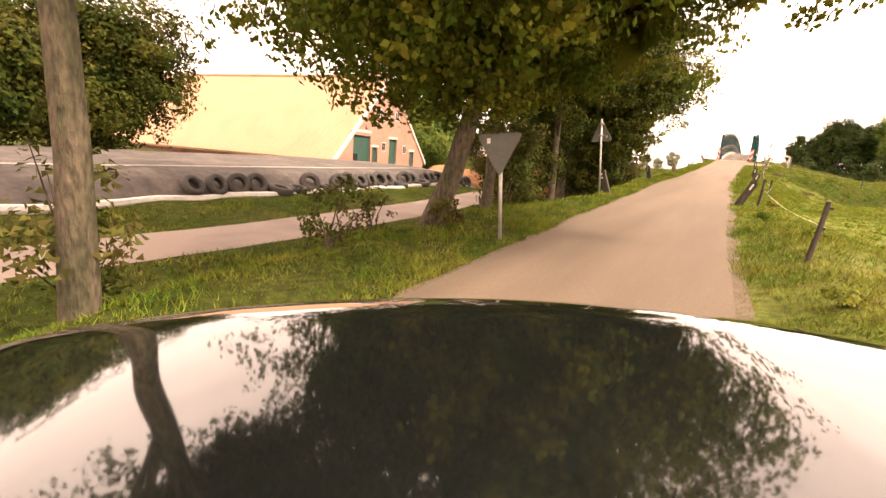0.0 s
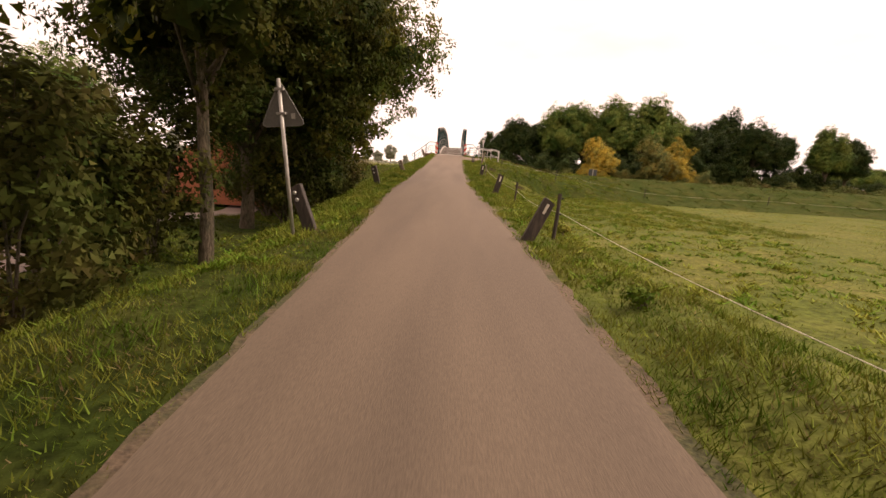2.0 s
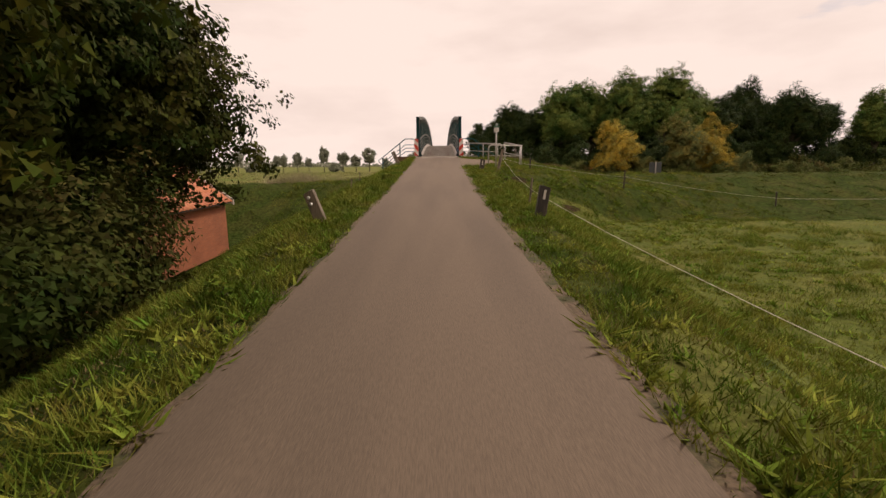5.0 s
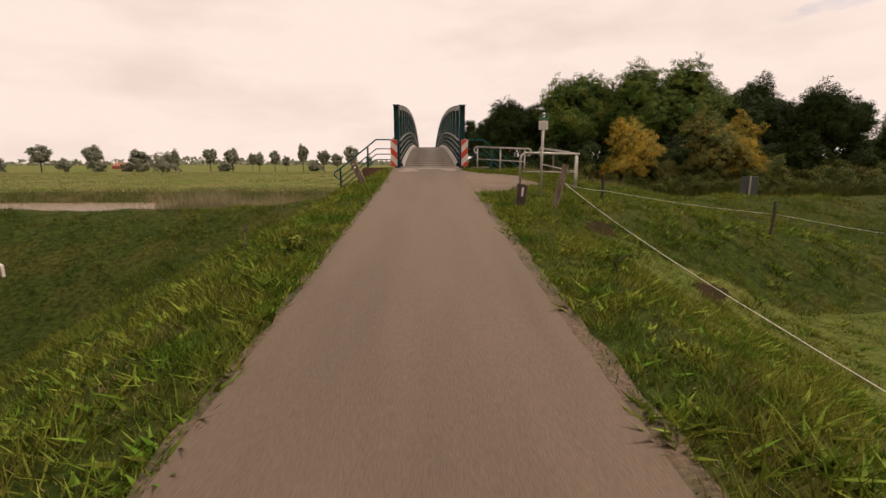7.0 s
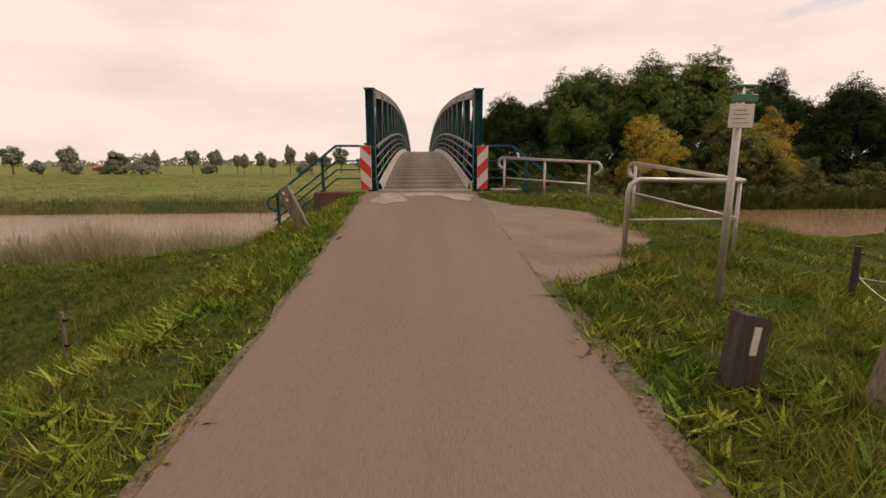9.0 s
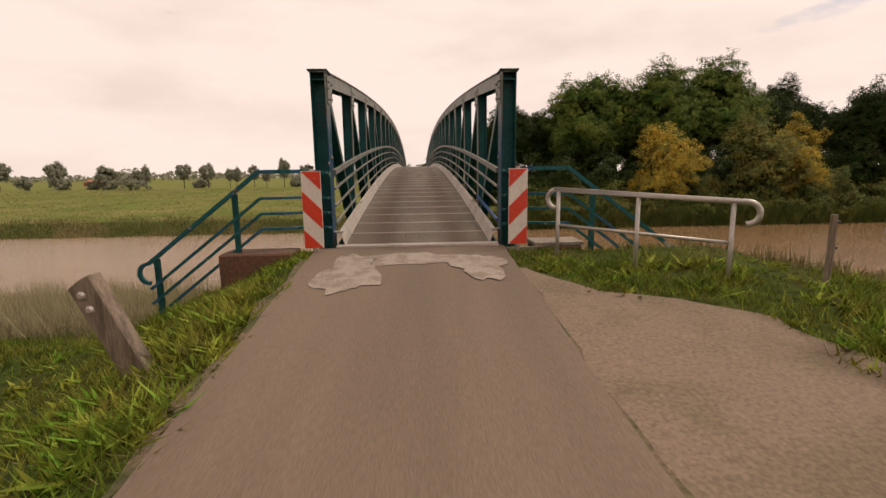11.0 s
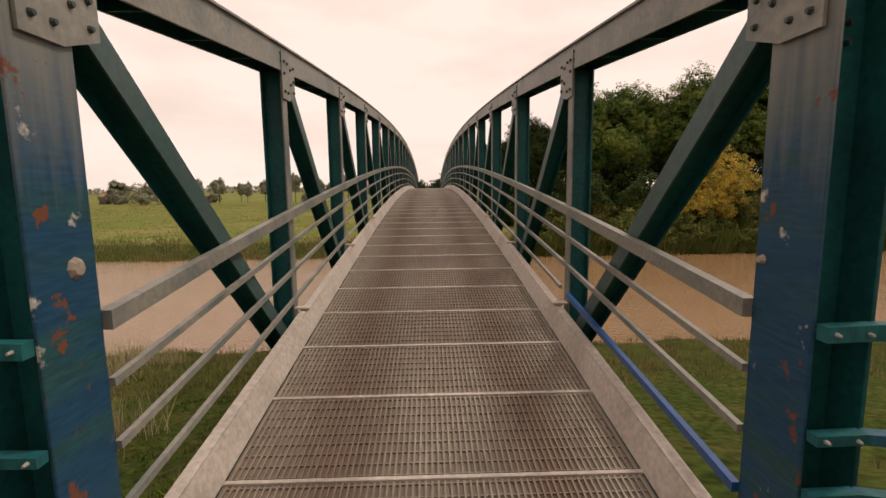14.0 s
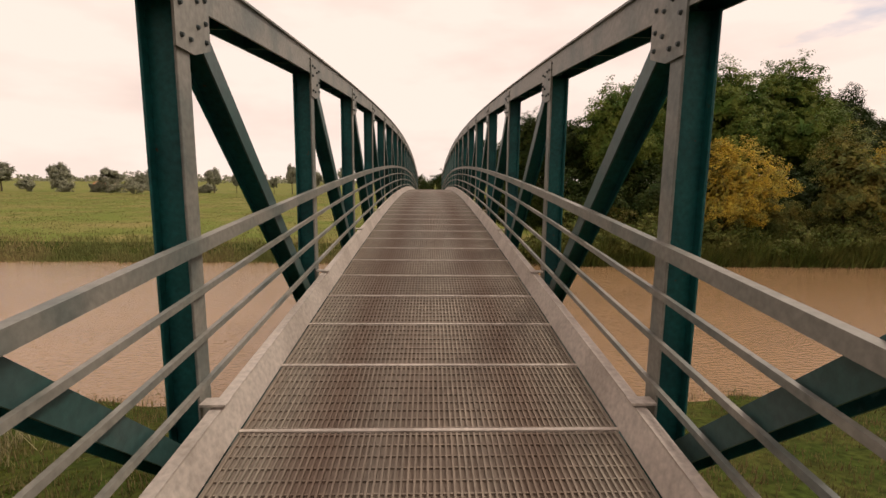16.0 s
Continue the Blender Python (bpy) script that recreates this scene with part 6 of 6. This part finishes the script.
blades("long_verge_grass", on_grass(tufted(verge(1900, 0.25, 2.6, -56, 0.6, 304), 305, 0.07, 12)), 0.15, 0.013, M_GRASS, 306, "longer tufts of grass on the verges", "grass", lean=0.6)
blades("dry_verge_grass", on_grass(tufted(verge(6200, -0.02, 1.3, -56, -0.3, 307), 308, 0.09, 6)), 0.05, 0.018, M_DRYGRASS, 309, "dry grass and litter at the asphalt's edge", "dry grass", lean=1.4)
r = np.random.default_rng(310)
field = np.stack([2.5 + 34 * r.random(12000) ** 1.3, r.uniform(-54, -8.5, 12000)], 1)
blades("pasture_grass", on_grass(tufted(field, 311, 0.30, 9)), 0.065, 0.020, M_PASTURE, 312, "short grazed pasture grass with darker tufts", "grass")
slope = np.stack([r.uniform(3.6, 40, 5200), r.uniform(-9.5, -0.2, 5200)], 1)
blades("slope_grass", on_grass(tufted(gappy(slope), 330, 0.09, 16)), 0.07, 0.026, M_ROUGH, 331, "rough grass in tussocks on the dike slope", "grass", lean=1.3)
bankr = np.stack([r.uniform(2.2, 5.5, 6000), r.uniform(-50, -3, 6000)], 1)
early = bankr[:, 1] < -25
blades("bank_side_grass", on_grass(tufted(gappy(bankr[~early]), 332, 0.07, 18)), 0.10, 0.016, M_GRASS, 333, "lush grass on the road's bank", "grass", lean=0.8)
blades("field_edge_grass", on_grass(tufted(bankr[early], 334, 0.14, 7)), 0.06, 0.018, M_PASTURE, 335, "grazed grass at the edge of the field", "grass", lean=0.8)
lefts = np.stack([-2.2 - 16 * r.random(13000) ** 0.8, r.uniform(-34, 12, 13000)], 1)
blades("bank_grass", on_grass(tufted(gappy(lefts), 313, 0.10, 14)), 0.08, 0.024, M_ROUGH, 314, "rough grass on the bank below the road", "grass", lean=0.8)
rough = np.concatenate([np.stack([r.uniform(-45, -2.0, 4500), r.uniform(9.0, 18.2, 4500)], 1), np.stack([r.uniform(2.0, 45, 3500), r.uniform(9.0, 18.2, 3500)], 1), np.stack([r.uniform(3.8, 9, 500), r.uniform(-0.5, 4, 500)], 1)])
blades("rank_grass", on_grass(tufted(rough, 315, 0.15, 8)), 0.2, 0.024, M_REED, 316, "tall rank grass and reeds on the river bank", "reeds", lean=0.3)
plumes = np.concatenate([np.stack([r.uniform(-12, -4.6, 520), r.uniform(2.5, 7, 520)], 1), np.stack([r.uniform(-16, -8, 260), r.uniform(9, 14, 260)], 1), np.stack([r.uniform(-10.6, -7.4, 170), r.uniform(0.2, 2.2, 170)], 1)])
blades("bank_reeds", on_grass(tufted(plumes, 340, 0.13, 16)), 0.8, 0.016, M_STRAW, 341, "feathery reeds standing on the near bank", "reeds", lean=0.4)
lawn = np.stack([r.uniform(-9.5, -2.0, 9000), r.uniform(-56, -34, 9000)], 1)
blades("lane_verge_grass", on_grass(tufted(lawn, 342, 0.12, 10)), 0.07, 0.017, M_GRASS, 343, "mown green grass on both sides of the lane", "grass", lean=0.9)
tuss = np.concatenate([np.stack([r.uniform(1.3, 15, 3600), r.uniform(-27, -0.6, 3600)], 1), np.stack([r.uniform(-9, -1.5, 2400), r.uniform(-30, 3, 2400)], 1)])
blades("tussock_grass", on_grass(tufted(tuss, 350, 0.085, 26)), 0.145, 0.013, M_GRASS, 351, "lush tussocks of longer grass on the banks", "grass", lean=0.8)
herbs = np.concatenate([np.stack([1.1 + 11 * r.random(9000) ** 1.5, r.uniform(-40, -0.4, 9000)], 1), np.stack([-1.4 - 3.5 * r.random(4000) ** 1.5, r.uniform(-40, 0.5, 4000)], 1)])
blades("bank_herbs", on_grass(tufted(gappy(herbs, 0.1), 352, 0.055, 14)), 0.085, 0.06, M_HERB, 353, "broad-leaved herbs between the grass on the bank", "weeds", lean=1.6)
farb = np.stack([r.uniform(-150, 14, 9000), 38.1 + np.abs(r.normal(size=9000)) * 2.2], 1)
blades("far_reeds", tufted(farb, 317, 0.35, 7), 0.38, 0.08, M_MEADOW, 318, "belt of reeds along the far bank", "reeds", lean=0.25)
farr = np.stack([r.uniform(9, 120, 14000), 37.9 + np.abs(r.normal(size=14000)) * 1.7], 1)
blades("dark_reeds", tufted(farr, 319, 0.35, 7), 1.5, 0.085, M_THICKET, 320, "tall green reed bed under the willows", "reeds", lean=0.45)
far_field = np.stack([r.uniform(-170, 10, 9000), 42 + r.uniform(0, 1, 9000) ** 1.4 * 120], 1)
blades("meadow_grass", tufted(far_field, 321, 0.9, 14), 0.13, 0.10, M_MEADOW, 322, "rough meadow grass beyond the river", "grass", lean=0.4)

# ---------------------------------------------------------------- the car that stands at the start
CARM = Matrix.Translation((2.347, -53.123, -1.423)) @ Matrix.Rotation(radians(33.0), 4, "Z") @ Matrix.Rotation(radians(3.0), 4, "X") @ Matrix.Rotation(radians(-4.2), 4, "Y") @ Matrix.Translation((0, 0, -1.5))
car = thing("car", "black polished car with its long bonnet reflecting trees and sky", "car")
car.matrix_world = CARM


def bonnet_z(u, w):
    """Height of the bonnet; u 0 at the screen, 1 at the nose, w -1 to 1 across."""
    bead = 0.004 * math.exp(-((abs(w) - 0.52) / 0.09) ** 2)
    return 0.925 + 0.11 * (1 - w * w) - 0.015 * u - 0.9 * max(0.0, u - 0.80) ** 2 - 0.12 * max(0.0, abs(w) - 0.93) + bead * (1 - u * 0.4)


NU, NW = 48, 72
v, f = [], []
for i in range(NU + 1):
    u = i / NU
    for j in range(NW + 1):
        w = -1 + 2 * j / NW
        v.append((w * (1.06 - 0.03 * u), 0.17 + u * (0.93 - 0.04 * w * w), 1.5 - 0.8 * (1.5 - bonnet_z(u, w))))
for i in range(NU):
    for j in range(NW):
        k = i * (NW + 1) + j
        f.append((k, k + 1, k + NW + 2, k + NW + 1))
mesh("bonnet", v, f, M_CAR, car, smooth=True, label="glossy black bonnet")
for s in (-1, 1):
    # wing below the bonnet's side, down to the wheel arch
    prof = [(1.035, 1.036), (1.05, 0.98), (1.055, 0.86), (1.055, 0.68), (1.04, 0.42)]
    v, f = [], []
    for i in range(21):
        u = i / 20
        y = 0.16 + u * 0.90
        for k, (px, pz) in enumerate(prof):
            arch = max(0.0, 0.36 ** 2 - (y - 0.58) ** 2) ** 0.5
            z = pz - 0.04 * u
            z = max(z, 0.33 + arch + 0.02 * (4 - k)) if arch > 0 else z
            v.append((s * (px - 0.2 * max(0.0, u - 0.7) ** 2 * 6), y, z))
    for i in range(20):
        for k in range(4):
            a = i * 5 + k
            f.append((a, a + 1, a + 6, a + 5) if s > 0 else (a, a + 5, a + 6, a + 1))
    mesh("wing", v, f, M_CAR, car, smooth=True)
    ob = new("wheel", TYRE); ob.parent = car
    ob.matrix_local = Matrix.Translation((s * 0.88, 0.58, 0.325)) @ Matrix.Rotation(radians(90), 4, "Y") @ Matrix.Scale(0.97, 4)
    part("rim", tube(bmesh.new(), [(0, 0, -0.05), (0, 0, 0.06)], 0.175, 20), M_ALU, ob)
    bm = bmesh.new(); box(bm, (s * 0.62 - 0.16, 0.90, 0.80), (s * 0.62 + 0.16, 1.03, 0.96), None, 0.03)
    part("headlight", bm, M_GLASS, car, "clear headlight")
bm = bmesh.new(); box(bm, (-0.9, 0.88, 0.30), (0.9, 1.10, 0.74), None, 0.07)
part("bumper", bm, M_CAR, car)
bm = bmesh.new()
for k in range(5):
    box(bm, (-0.42, 0.95, 0.77 + k * 0.04), (0.42, 1.06, 0.79 + k * 0.04), None, 0.004)
part("grille", bm, M_TRIMBLACK, car)
part("scuttle", box(bmesh.new(), (-0.92, 0.05, 1.04), (0.92, 0.165, 1.10), None, 0.02), M_TRIMBLACK, car, "black plastic scuttle panel")
part("inner_body", box(bmesh.new(), (-0.66, 0.12, 0.25), (0.66, 0.90, 0.98), None, 0.04), M_TRIMBLACK, car)

# ---------------------------------------------------------------- roof tiles of the shed
slope = Vector((-SW / 2 - 0.28, 0, SR + 0.25 - SE)); length = slope.length; sd = slope.normalized()
TW, TH = 0.30, 0.37
bm = bmesh.new()
cols = 6
ring = []
for j in (0, 1):
    row = []
    for k in range(cols + 1):
        u = k / cols
        h = 0.028 * math.sin(u * 2 * math.pi) + 0.03
        row.append(bm.verts.new((u * TW * 1.04, j * TH * 1.12, h + (0.022 if j == 0 else 0.0))))
    ring.append(row)
under = [bm.verts.new(vv.co + Vector((0, 0, -0.022))) for vv in ring[0]]
for k in range(cols):
    bm.faces.new((ring[0][k], ring[0][k + 1], ring[1][k + 1], ring[1][k]))
    bm.faces.new((under[k], under[k + 1], ring[0][k + 1], ring[0][k]))
tile_me = bpy.data.meshes.new("tile"); bm.to_mesh(tile_me); bm.free(); tile_me.materials.append(M_SHEDTILE); tile_me.shade_smooth()
nrow, ncol = int(length / TH), int((SL + 0.25) / TW)
# local axes of the slope: x along the eave towards the far gable, y up the slope
ax, ay = Vector((0, 1, 0)), sd
az = ax.cross(ay)
TILT = Matrix((ax, ay, az)).transposed().to_4x4()
tv, tf = [], []
base_vs = [vv.co.copy() for vv in tile_me.vertices]
base_fs = [tuple(p.vertices) for p in tile_me.polygons]
count = 0
for c in range(ncol):
    for q in range(nrow):
        o = Vector((0.29, 0.05 - (c + 1) * TW, SE - 0.165)) + ay * (q * TH)
        m = Matrix.Translation(o) @ TILT
        if count < 300 and c < 27:
            t = new("tile", tile_me); t.parent = shed; t.matrix_local = m
            count += 1
        else:
            k0 = len(tv)
            tv += [tuple(m @ p) for p in base_vs]
            tf += [tuple(i + k0 for i in p) for p in base_fs]
rest = mesh("tile_field", tv, tf, M_SHEDTILE, shed, smooth=True)
tagged(rest, "orange clay pantiles", kind="stuff")
